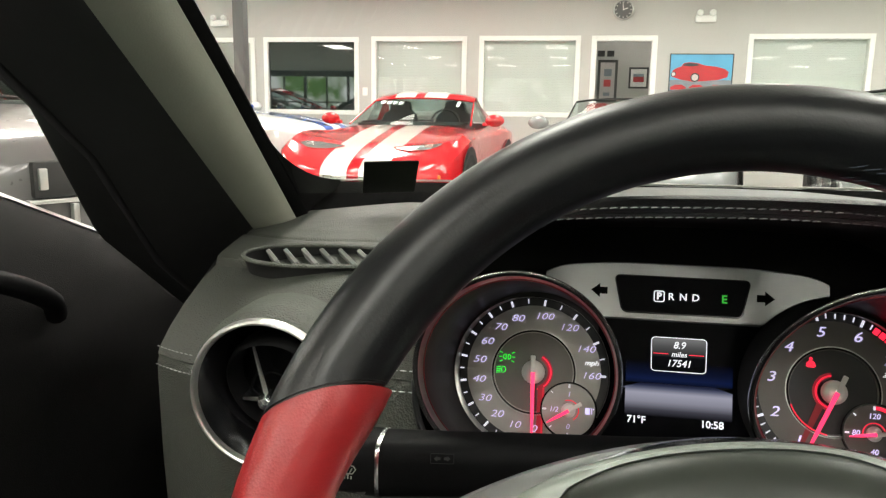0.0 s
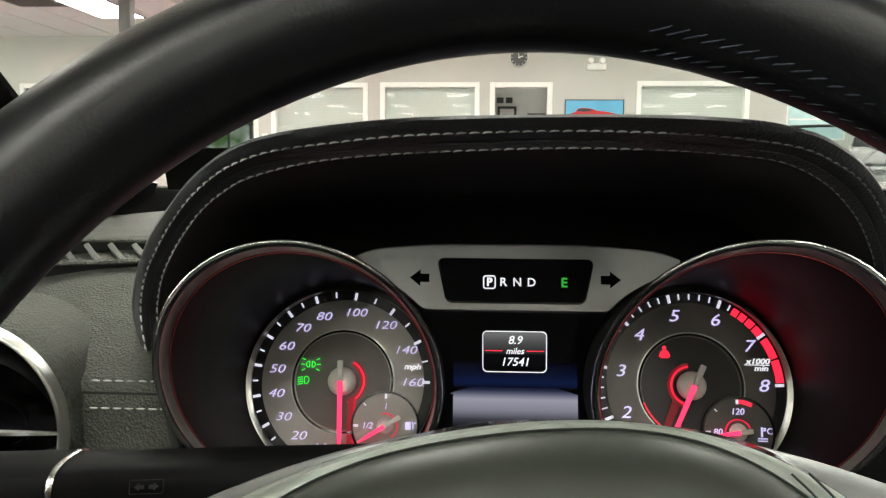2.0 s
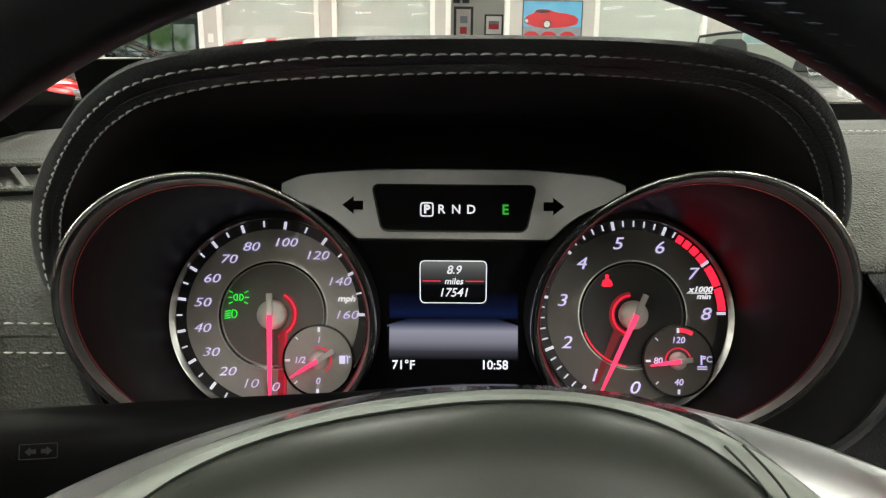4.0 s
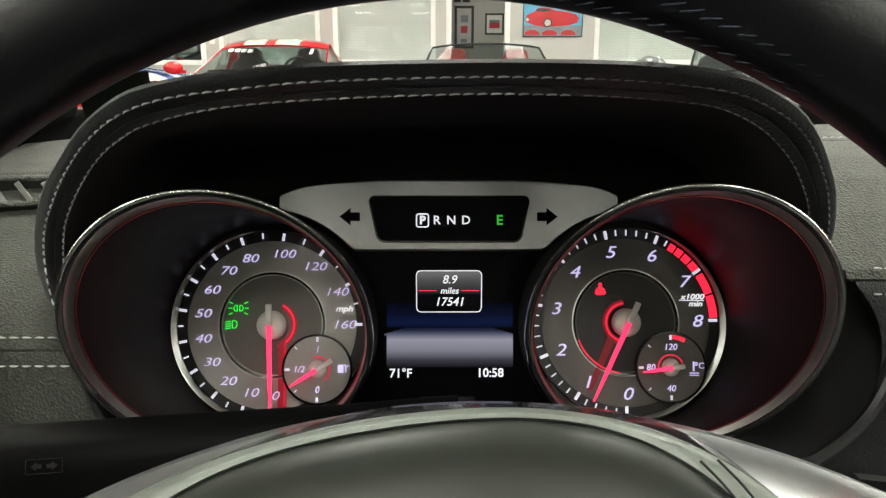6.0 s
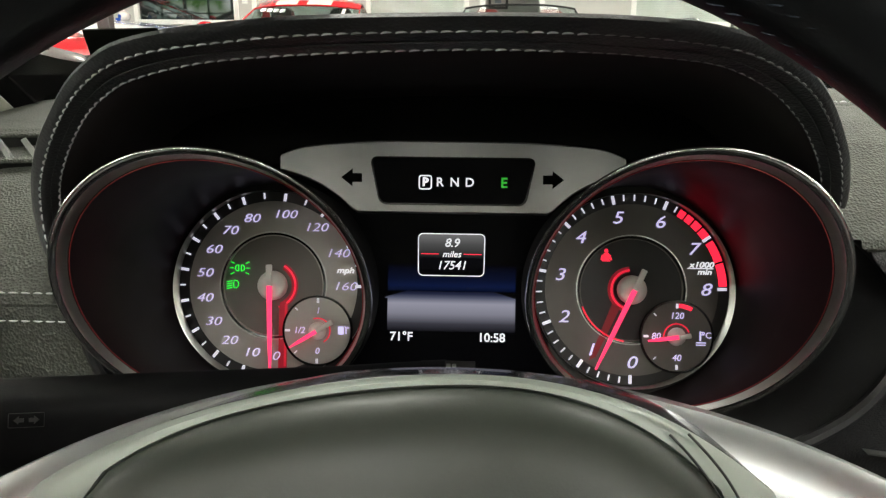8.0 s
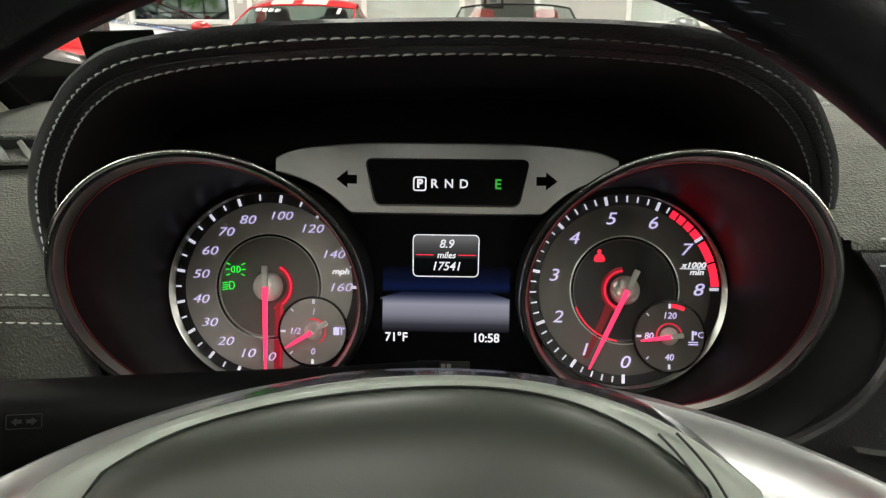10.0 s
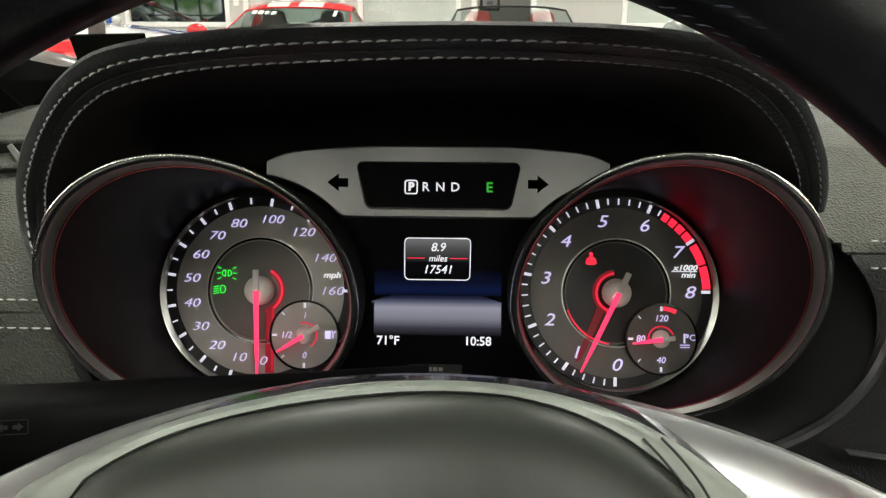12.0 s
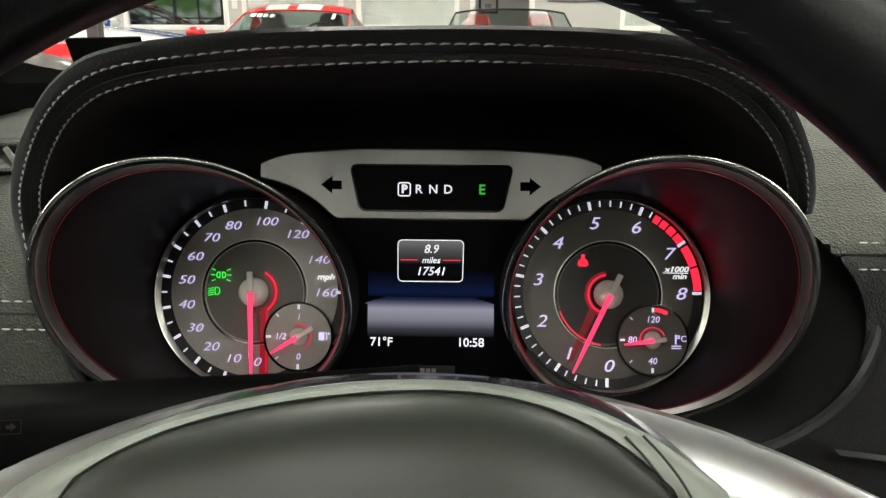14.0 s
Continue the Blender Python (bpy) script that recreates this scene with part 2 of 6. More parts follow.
# ================================================================ the car that the camera sits in
CLUSTER = pose(0, 0, 0.80, 72, 0, 0)          # x right, y up the dial faces, z towards the driver
WHEEL = pose(-0.0023, -0.2711, 0.8088, 60.07, 0, 0) @ pose(0, 0, 0, 0, 2.16, 0)  # x right, y up, z towards the driver

# ---------------------------------------------------------------- instrument cluster
cluster = thing("instrument_cluster", "twin-dial instrument cluster with chrome tubes and colour screen, lit", "instrument cluster", CLUSTER)
HUB = {-1: (-0.0948, -0.0006), 1: (0.0953, 0.0006)}     # dial centres
TUBE = {-1: (-0.0984, -0.0032), 1: (0.0979, -0.0008)}   # tube centres
TUBE_X, TUBE_Y = TUBE[1]


def cut(side, a, r, drop=0.0):
    """A point on a tube's slanting mouth."""
    dx, dy = r * math.cos(a), r * math.sin(a)
    return Vector((TUBE[side][0] + dx, TUBE[side][1] + dy, 0.0648 + side * 0.5433 * dx + 0.6424 * dy - drop))


def tube_of(side, owner):
    n = 96
    angs = [k * math.tau / n for k in range(n)]
    # chrome mouth: bright outer edge, dark chrome band, fine inner edge
    prof = [(0.0592, 0.006)] + [(0.0588 + 0.0019 * math.cos(radians(th)), 0.0008 - 0.0019 * math.sin(radians(th))) for th in range(-20, 131, 15)]
    part("bezel", loft([[cut(side, a, r, d) for a in angs] for r, d in prof]), CHROME, owner, "polished chrome bezel with slanting mouth")
    # the band is broad and turned to the driver at the foot, narrow above
    wide = lambda a: 0.5 + 0.5 * math.cos(a - radians(-50 if side > 0 else -130))
    inner = lambda a, more=0.0: cut(side, a, 0.0566 - 0.0014 * wide(a) - more * 0.4, 0.0034 - 0.0006 * wide(a) + more)
    part("bezel_band", loft([[cut(side, a, *prof[-1]) for a in angs], [cut(side, a, 0.0575, 0.0003) for a in angs], [cut(side, a, 0.0575, 0.0003).lerp(inner(a), 0.5) for a in angs], [inner(a) for a in angs]]), DARK_CHROME, owner, "satin silver inner bezel")
    # lining, down to the dial
    lining = [[inner(a) for a in angs], [inner(a, 0.0006) for a in angs]]
    for f, r in ((0.35, 0.0552), (0.7, 0.0550), (1.0, 0.0548)):
        ring = []
        for a in angs:
            p = cut(side, a, 0.0564, 0.004)
            x = TUBE[side][0] * (1 - f) + HUB[side][0] * f + r * math.cos(a)
            ring.append(Vector((x, TUBE[side][1] * (1 - f) + HUB[side][1] * f + r * math.sin(a), p.z * (1 - f) - 0.001 * f)))
        lining.append(ring)
    part("tube_lining", loft(lining), TUBE_BLACK, owner)
    # seam inside the mouth; reflected red light is put into its colour
    path = [inner(a, 0.0005) - Vector((0.0002 * math.cos(a), 0.0002 * math.sin(a), 0)) for a in angs]
    part("seam", ring_tube(path, 0.00024, 6), SEAM_RED, owner, "thin seam inside the tube, coloured as red reflected light")
    # body that flares to the dashboard
    body = [[cut(side, a, 0.0592, 0.006) for a in angs]]
    for f, r in ((0.3, 0.0605), (0.6, 0.064), (0.85, 0.070), (1.0, 0.078), (1.0, 0.090)):
        ring = []
        for a in angs:
            p = cut(side, a, 0.0592, 0.006)
            z = p.z * (1 - f) + (-0.004 if r < 0.08 else -0.03) * f
            r = 0.0603 + (r - 0.0603) * max(0.0, min(1.0, 0.35 + 1.5 * side * math.cos(a) - 0.5 * math.sin(a))) if r < 0.08 else r
            ring.append(Vector((TUBE[side][0] + r * math.cos(a), TUBE[side][1] + r * math.sin(a), z)))
        body.append(ring)
    part("tube_body", loft(body), VOID, owner, "soft black flared collar")


# red base and faint emission stand for dial light caught by the seam
SEAM_RED = material("seam_red", (0.30, 0.05, 0.05), 0.35, 0.5, emit=(0.9, 0.06, 0.06), power=0.02)
# emissive reds for the light that the needles throw on the dials
GLOW_SOFT = material("glow_soft", (0.3, 0.0, 0.02), 0.5, emit=(1.0, 0.02, 0.06), power=0.9)
GLOW_DIM = material("glow_dim", (0.20, 0.01, 0.02), 0.5, emit=(1.0, 0.01, 0.05), power=0.16)
GLOW_FAINT = material("glow_faint", (0.12, 0.02, 0.022), 0.5, emit=(1.0, 0.012, 0.04), power=0.075)
GLOW_MID = material("glow_mid", (0.25, 0.01, 0.02), 0.5, emit=(1.0, 0.012, 0.05), power=0.42)
GREY_TICK = material("tick_white", (0.7, 0.7, 0.75), 0.5, emit=(0.85, 0.83, 1.0), power=0.75)


def polar(r, deg):
    return r * math.cos(radians(deg)), r * math.sin(radians(deg))


def tick(owner, cx, cy, deg, r0, r1, w, mat, name="tick", z=0.0012):
    bm = box(r0, r1, -w / 2, w / 2, 0, 0.0006)
    return part(name, bm, mat, owner, at=pose(cx, cy, z, 0, 0, deg), smooth=False)


def arc_band(r0, r1, a0, a1, z0, z1, n=24):
    pts = [polar(r1, a0 + (a1 - a0) * k / n) for k in range(n + 1)] + [polar(r0, a1 + (a0 - a1) * k / n) for k in range(n + 1)]
    return prism(pts, z0, z1)


def needle(owner, deg, length, tail, w, z, cap_r, name="needle"):
    at = pose(0, 0, 0, 0, 0, deg)
    nd = part(name, prism([(0.0, -w / 2), (length * 0.6, -w * 0.42), (length, -w * 0.16), (length, w * 0.16), (length * 0.6, w * 0.42), (0.0, w / 2)], z, z + 0.0012),
              NEEDLE_GLOW, owner, "red-lit pointer needle", at)
    part("tail", box(-tail, 0.0, -w * 0.62, w * 0.62, z, z + 0.0016, 0.0004, 1), HUB_GREY, nd, "grey needle tail")
    part("cap", revolve([(cap_r, 0.001), (cap_r, (z - 0.0006) * 0.45), (cap_r * 0.93, (z - 0.0006) * 0.72), (cap_r * 0.72, (z - 0.0006) * 0.92), (cap_r * 0.4, z - 0.0006), (0.0001, z - 0.0005)], 40), HUB_GREY, nd, "domed matt grey centre cap")
    return nd


def speed_angle(v):
    return -87 - 20.45 * v / 10 if v <= 80 else 109.2 - 27.3 * (v - 80) / 20


def rev_angle(v):
    return -89.7 - 33.7 * v


def sub_dial(owner, x, y, r):
    d = part("sub_dial", disc(r, 0.0004, 0.0022, sides=56, bevel=0.0004), None, owner, "small inset gauge", pose(x, y, 0))
    part("sub_ring", disc(r + 0.0008, 0.0003, 0.0028, sides=56, r0=r - 0.0003), GLOSS_BLACK, d)
    return d


def dial(name, side, label):
    d = thing(name, label, "gauge", pose(*HUB[side], 0))
    d.parent = cluster
    del d["category"]
    return d


speedo = dial("speedometer", -1, "grey speedometer with lavender numerals, needle at zero")
tacho = dial("tachometer", 1, "dark grey rev counter with red zone, needle near idle")
for side, owner in ((-1, speedo), (1, tacho)):
    holder = part("tube", disc(0.0546, -0.004, -0.002, sides=64), DULL_BLACK, owner, "deep round gauge tube", pose(-HUB[side][0], -HUB[side][1], 0))
    for v in holder.data.vertices:
        v.co += Vector((*HUB[side], 0))
    tube_of(side, holder)
    # silver crescent round the face
    rows_c = [[], [], [], []]
    for k in range(96):
        a = k * math.tau / 96
        c = max(0.0, side * math.cos(a) - 0.25 * math.sin(a) + 0.25) / 1.28
        for q, (r, z) in enumerate(((0.0508, -0.0010), (0.0509 + 0.0018 * c, 0.0002 + 0.0006 * c), (0.0510 + 0.0032 * c, 0.0004 + 0.0012 * c), (0.0511 + 0.0034 * c, -0.0010))):
            rows_c[q].append((r * math.cos(a), r * math.sin(a), z))
    part("outer_ring", loft(rows_c), SATIN_SILVER, owner, "satin silver crescent round the face")
    part("backing", disc(0.0552, -0.0022, -0.0016, sides=96, r0=0.0500), DIAL_BLACK, owner)
    part("tick_ring", disc(0.0509, -0.0015, 0.0004, sides=96, r0=0.0425), DIAL_BLACK, owner)
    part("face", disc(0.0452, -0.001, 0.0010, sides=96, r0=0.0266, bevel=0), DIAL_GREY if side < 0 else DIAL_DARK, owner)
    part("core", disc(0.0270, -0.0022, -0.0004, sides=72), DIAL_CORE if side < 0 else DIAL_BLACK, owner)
    part("core_ring", revolve([(0.0284, 0.0008), (0.0281, 0.0016), (0.0272, 0.0014), (0.0268, -0.0006)], 72), GLOSS_BLACK, owner, "glossy black ring")
    part("core_line", disc(0.0290, 0.0008, 0.0013, sides=72, r0=0.0285), SATIN_SILVER, owner)

for v in range(0, 161, 10):
    a = speed_angle(v)
    major = v <= 80 or v % 20 == 0
    tick(speedo, -0.0010, 0.0003, a, 0.0453 if major else 0.0462, 0.0494, 0.0014 if major else 0.0008, GREY_TICK)
    if major:
        x, y = polar(0.0378 if v < 100 else 0.0384, a)
        letters("numeral", str(v), 0.0066 if v < 100 else 0.0064, NUMERAL, speedo, pose(x, y, 0.0012), shear=0.24, wide=1.36, bold=-0.00006, depth=0.0002)
for v in range(5, 80, 10):
    tick(speedo, -0.0010, 0.0003, speed_angle(v), 0.0464, 0.0492, 0.0008, GREY_TICK)
letters("unit", "mph", 0.0044, WHITE_GLOW, speedo, pose(0.0386, 0.0086, 0.0012), shear=0.24, wide=1.2, depth=0.0002, bold=0.00006)
for v in range(0, 9):
    a = rev_angle(v)
    x, y = polar(0.0384, a)
    letters("numeral", str(v), 0.0092, NUMERAL, tacho, pose(x, y, 0.0012), shear=0.24, wide=1.24, bold=0.0, depth=0.0002)
    tick(tacho, -0.0005, 0.0005, a, 0.0452, 0.0498, 0.0015, GREY_TICK)
    for k in range(1, 5):
        if v < 8 and v + k / 5 < 6.3:
            tick(tacho, -0.0005, 0.0005, rev_angle(v + k / 5), 0.0464, 0.0496, 0.0007, GREY_TICK)
for v0, v1 in ((6.26, 6.38), (6.42, 6.55), (6.59, 6.74), (6.78, 6.96), (7.06, 7.46), (7.50, 7.93)):
    part("red_zone", arc_band(0.0456, 0.0496, rev_angle(v0), rev_angle(v1), 0.0006, 0.0014), RED_GLOW, tacho, "red-lit warning segment", smooth=False)
letters("unit", "x1000", 0.0042, WHITE_GLOW, tacho, pose(0.0362, 0.0136, 0.0012), shear=0.24, wide=1.2, depth=0.0002, bold=0.00006)
letters("unit", "min", 0.0042, WHITE_GLOW, tacho, pose(0.0378, 0.0099, 0.0012), shear=0.24, wide=1.2, depth=0.0002, bold=0.00006)
part("unit_line", box(0.0290, 0.0425, 0.0116, 0.0120, 0.0011, 0.0014), WHITE_GLOW, tacho, smooth=False)

# needles' red glow and reflections as thin emissive plates, needles, small gauges
part("glow_ring", arc_band(0.0113, 0.0123, -75, 62, 0.0001, 0.0006), GLOW_SOFT, speedo, "arc of the needle's red glow on the dial", smooth=False)
part("glow_bar", prism([(0.0036, -0.0440), (0.0082, -0.0440), (0.0082, -0.0105), (0.0062, -0.0080), (0.0036, -0.0105)], 0.0011, 0.0013), GLOW_DIM, speedo, "dim red reflection beside the needle", smooth=False)
part("glow_bar", box(0.0066, 0.0078, -0.0430, -0.0100, 0.0013, 0.0015), GLOW_MID, speedo, smooth=False)
part("glow_bar", prism([(0.0110, 0.0012), (0.0400, 0.0012), (0.0430, 0.0036), (0.0110, 0.0058)], 0.0011, 0.0013), GLOW_FAINT, tacho, "dim red reflection beside the needle", pose(0, 0, 0, 0, 0, -115.4) @ Matrix.Diagonal((1, -1, 1, 1)), smooth=False)
part("glow_ring", arc_band(0.0098, 0.0132, -70, 62, -0.0003, 0.0002), GLOW_DIM, speedo, smooth=False)
part("glow_ring", arc_band(0.0092, 0.0122, 95, 255, -0.0003, 0.0002), GLOW_DIM, tacho, smooth=False)
part("glow_ring", arc_band(0.0268, 0.0276, 200, 262, 0.0008, 0.0018), GLOW_SOFT, tacho, smooth=False)
needle(speedo, -88.3, 0.0455, 0.0112, 0.0026, 0.0085, 0.0078)
part("glow_ring", arc_band(0.0098, 0.0108, 95, 255, 0.0001, 0.0006), GLOW_SOFT, tacho, "arc of the needle's red glow on the dial", smooth=False)
needle(tacho, -115.4, 0.0455, 0.0118, 0.0025, 0.0085, 0.0076)
fuel = sub_dial(speedo, 0.0246, -0.0236, 0.0180)
fuel.data.materials.append(DIAL_GREY)
temp = sub_dial(tacho, 0.0235, -0.0240, 0.0184)
temp.data.materials.append(DIAL_DARK)
for owner, marks in ((fuel, ((90, "1", 0.0105), (180, "1/2", 0.0098), (270, "0", 0.0108))), (temp, ((90, "120", 0.0108), (180, "80", 0.0108), (270, "40", 0.0112)))):
    for a, s, r in marks:
        x, y = polar(r, a)
        letters("numeral", s, 0.0048, NUMERAL, owner, pose(x, y, 0.0024), shear=0.16, depth=0.0002)
        tick(owner, 0, 0, a, 0.0148, 0.0172, 0.0011, GREY_TICK, z=0.0024)
    for a in (135, 225):
        tick(owner, 0, 0, a, 0.0152, 0.0170, 0.0006, GREY_TICK, z=0.0024)
part("glow_ring", arc_band(0.0064, 0.0070, -60, 110, 0.0023, 0.0026), GLOW_SOFT, fuel, smooth=False)
part("glow_ring", arc_band(0.0064, 0.0070, 20, 200, 0.0023, 0.0026), GLOW_SOFT, temp, smooth=False)
part("red_zone", arc_band(0.0152, 0.0172, 62, 86, 0.0023, 0.0028), RED_GLOW, temp, smooth=False)
needle(fuel, 212, 0.0165, 0.0098, 0.0022, 0.0055, 0.0048)
needle(temp, 188, 0.0158, 0.0065, 0.0021, 0.0055, 0.0048)
# pump and thermometer signs
part("fuel_sign", prism(rounded(0.0030, 0.0042, 0.0003, 0.0125, 0.0004), 0.0023, 0.0027), NUMERAL, fuel, smooth=False)
part("fuel_sign", prism([(0.0150, -0.0015), (0.0156, -0.0015), (0.0156, 0.0020), (0.0145, 0.0028), (0.0145, 0.0022), (0.0150, 0.0018)], 0.0023, 0.0027), NUMERAL, fuel, smooth=False)
part("fuel_sign", prism([(0.0160, 0.0012), (0.0160, 0.0026), (0.0171, 0.0019)], 0.0023, 0.0027), NUMERAL, fuel, smooth=False)
part("heat_sign", box(0.0118, 0.0126, -0.002, 0.0030, 0.0023, 0.0027), NUMERAL, temp, smooth=False)
for k in range(2):
    part("heat_sign", box(0.0126, 0.0142, 0.0010 + 0.0012 * k, 0.0015 + 0.0012 * k, 0.0023, 0.0027), NUMERAL, temp, smooth=False)
    part("heat_sign", box(0.0100, 0.0150, -0.0032 - 0.0012 * k, -0.0027 - 0.0012 * k, 0.0023, 0.0027), NUMERAL, temp, smooth=False)
letters("unit", "°C", 0.0045, NUMERAL, temp, pose(0.0155, 0.0008, 0.0024), depth=0.0002)


# tell-tales
SIGN_Z = 0.0003
lamp = part("side_light_sign", ring_tube([(-0.0007 - 0.0018 * math.sin(radians(a)), 0.0017 * math.cos(radians(a)), SIGN_Z) for a in range(0, 181, 18)], 0.00024, 5), GREEN_GLOW, speedo, "green-lit side light sign", pose(-0.0184, 0.0090, 0))
part("outline", ring_tube([(0.0007 + 0.0018 * math.sin(radians(a)), 0.0017 * math.cos(radians(a)), SIGN_Z) for a in range(0, 181, 18)], 0.00024, 5), GREEN_GLOW, lamp)
for s in (-1, 1):
    for k in (-1, 0, 1):
        part("ray", box(0.0034, 0.0055, -0.00025, 0.00025, 0, 0.0004), GREEN_GLOW, lamp, at=pose(0, 0.0011 * k, 0.0001, 0, 0, (0 if s > 0 else 180) + 24 * k * s), smooth=False)
lamp = part("low_beam_sign", ring_tube([(0.0, -0.0020, SIGN_Z)] + [(*polar(0.0024, a), SIGN_Z) for a in range(-58, 59, 15)] + [(0.0, 0.0020, SIGN_Z), (-0.0003, 0.0, SIGN_Z)], 0.00024, 5), GREEN_GLOW, speedo, "green-lit low beam sign", pose(-0.0214, 0.0004, 0))
for k in range(4):
    part("ray", box(-0.0040, -0.0010, -0.00024, 0.00024, 0, 0.0004), GREEN_GLOW, lamp, at=pose(0, 0.0018 - 0.0012 * k, 0.0001, 0, 0, 10), smooth=False)
belt = part("belt_sign", prism([(-0.0022, -0.0030), (0.0022, -0.0030), (0.0016, 0.0008), (0.0006, 0.0014), (-0.0006, 0.0014), (-0.0016, 0.0008)], 0, 0.0004), RED_GLOW, tacho, "red-lit seat belt sign", pose(-0.0132, 0.0178, 0.0001), smooth=False)
part("head", disc(0.0010, 0, 0.0004, 0, 0.0026, 16), RED_GLOW, belt)
part("strap", box(-0.0026, 0.0028, -0.00018, 0.00018, 0.0004, 0.0006), DIAL_BLACK, belt, at=pose(0, -0.0008, 0, 0, 0, -38), smooth=False)
for s in (-1, 1):
    part("arm", box(-0.0003, 0.0003, -0.0014, 0.0014, 0, 0.0004), RED_GLOW, belt, at=pose(s * 0.0023, -0.0010, 0, 0, 0, s * 16), smooth=False)

# brushed panel with the gear display
edge_low = lambda x: TUBE_Y + math.sqrt(max(0.0, 0.0612 ** 2 - (min(abs(x), TUBE_X) - TUBE_X) ** 2)) if abs(x) > 0.0525 else 0.0392
edge_top = lambda x: 0.0776 - 1.9 * max(0.0, abs(x) - 0.030) ** 2 - 14 * max(0.0, abs(x) - 0.074) ** 2
sweep = lambda x: 0.0035 + 4.6 * max(0.0, abs(x) - 0.042) ** 2
panel_rows = []
for k in range(61):
    x = -0.089 + 0.178 * k / 60
    lo, hi = max(edge_low(x), 0.0392), edge_top(x)
    panel_rows.append([(x, lo, -0.004), (x, lo, sweep(x) - 0.0008), (x, lo + 0.0008, sweep(x))] + [(x, lo + (hi - lo) * q / 6, sweep(x)) for q in range(1, 6)] + [(x, hi - 0.0008, sweep(x)), (x, hi, sweep(x) - 0.0008), (x, hi, -0.004)])
panel = part("gear_panel", loft(panel_rows, False), PANEL_METAL, cluster, "brushed silver panel round the gear display")
part("gear_window", prism(rounded(0.0860, 0.0236, 0.003, 0.0003, 0.0562, 5, 0.0054), 0.0036, 0.0045), SCREEN_BLACK, panel, "black gear display with white letters")
part("window_rim", ring_tube([(x, y, 0.0046) for x, y in rounded(0.0870, 0.0244, 0.0034, 0.0003, 0.0562, 5, 0.0054)], 0.0006, 6), GLOSS_BLACK, panel)
gear = part("gear_letter", ring_tube([(x, y, 0.0049) for x, y in rounded(0.0064, 0.0070, 0.0012, -0.0141, 0.0554)], 0.00034, 6), WHITE_GLOW, panel, "white letter P in a rounded box")
letters("letter", "P", 0.0062, WHITE_GLOW, gear, pose(-0.0141, 0.0554, 0.0048), depth=0.0002, bold=0.00022)
for s, x in (("R", -0.0064), ("N", 0.0014), ("D", 0.0093)):
    letters("gear_letter", s, 0.0066, WHITE_GLOW, panel, pose(x, 0.0554, 0.0048), depth=0.0002, bold=0.00006)
letters("mode_letter", "E", 0.0074, GREEN_SOFT, panel, pose(0.0274, 0.0554, 0.0048), "green-lit E", depth=0.0002, bold=0.00012)
for s in (-1, 1):
    part("arrow", prism([(s * 0.0478, 0.0552), (s * 0.0478, 0.0598), (s * 0.0528, 0.0598), (s * 0.0528, 0.0622), (s * 0.0588, 0.0575), (s * 0.0528, 0.0528), (s * 0.0528, 0.0552)][::s], 0.0036, 0.0049), COWL_BLACK, panel, "unlit turn signal arrow", smooth=False)

# centre screen
screen = part("centre_screen", box(-0.0525, 0.0525, -0.075, 0.0412, -0.004, -0.001), SCREEN_BLACK, cluster, "dark colour screen with white readings", smooth=False)


def band_material(name, stops, power, size):
    """Glow that changes over a picture's height."""
    m = bpy.data.materials.new(name)
    m.use_nodes = True
    nt = m.node_tree
    b = nt.nodes["Principled BSDF"]
    b.inputs["Base Color"].default_value = (0.002, 0.002, 0.003, 1)
    b.inputs["Roughness"].default_value = 0.4
    b.inputs["Specular IOR Level"].default_value = 0.03
    co = nt.nodes.new("ShaderNodeTexCoord")
    sep = nt.nodes.new("ShaderNodeSeparateXYZ")
    nt.links.new(co.outputs["Object"], sep.inputs[0])
    mp = nt.nodes.new("ShaderNodeMapRange")
    mp.inputs["From Min"].default_value, mp.inputs["From Max"].default_value = size
    nt.links.new(sep.outputs["Y"], mp.inputs["Value"])
    ramp = nt.nodes.new("ShaderNodeValToRGB")
    el = ramp.color_ramp.elements
    el[0].position, el[0].color = stops[0][0], (*stops[0][1], 1)
    el[1].position, el[1].color = stops[-1][0], (*stops[-1][1], 1)
    for p, c in stops[1:-1]:
        el.new(p).color = (*c, 1)
    nt.links.new(mp.outputs[0], ramp.inputs[0])
    nt.links.new(ramp.outputs[0], b.inputs["Emission Color"])
    b.inputs["Emission Strength"].default_value = power
    return m


BAND = band_material("screen_band", [(0.0, (0.004, 0.004, 0.006)), (0.18, (0.05, 0.05, 0.065)), (0.42, (0.26, 0.26, 0.32)), (0.66, (0.36, 0.36, 0.44)), (0.80, (0.10, 0.11, 0.17)), (0.88, (0.02, 0.025, 0.06)), (1.0, (0.001, 0.002, 0.010))], 0.8, (-0.0235, -0.0010))
BLUE = band_material("screen_blue", [(0.0, (0.001, 0.002, 0.008)), (0.25, (0.003, 0.008, 0.040)), (0.50, (0.002, 0.004, 0.018)), (1.0, (0.0, 0.0, 0.001))], 1.0, (-0.0030, 0.0120))
CARD = band_material("screen_card", [(0.0, (0.0, 0.0, 0.0)), (0.42, (0.002, 0.002, 0.003)), (0.48, (0.02, 0.02, 0.02)), (0.75, (0.07, 0.07, 0.07)), (1.0, (0.16, 0.16, 0.16))], 1.0, (0.0065, 0.0283))
part("light_band", prism([(-0.0334, -0.0235), (0.0346, -0.0235), (0.0346, -0.0058), (0.0220, -0.0023), (-0.0217, -0.0023), (-0.0334, -0.0060)], -0.0009, -0.0004), BAND, screen, "pale horizontal band on the screen", smooth=False)
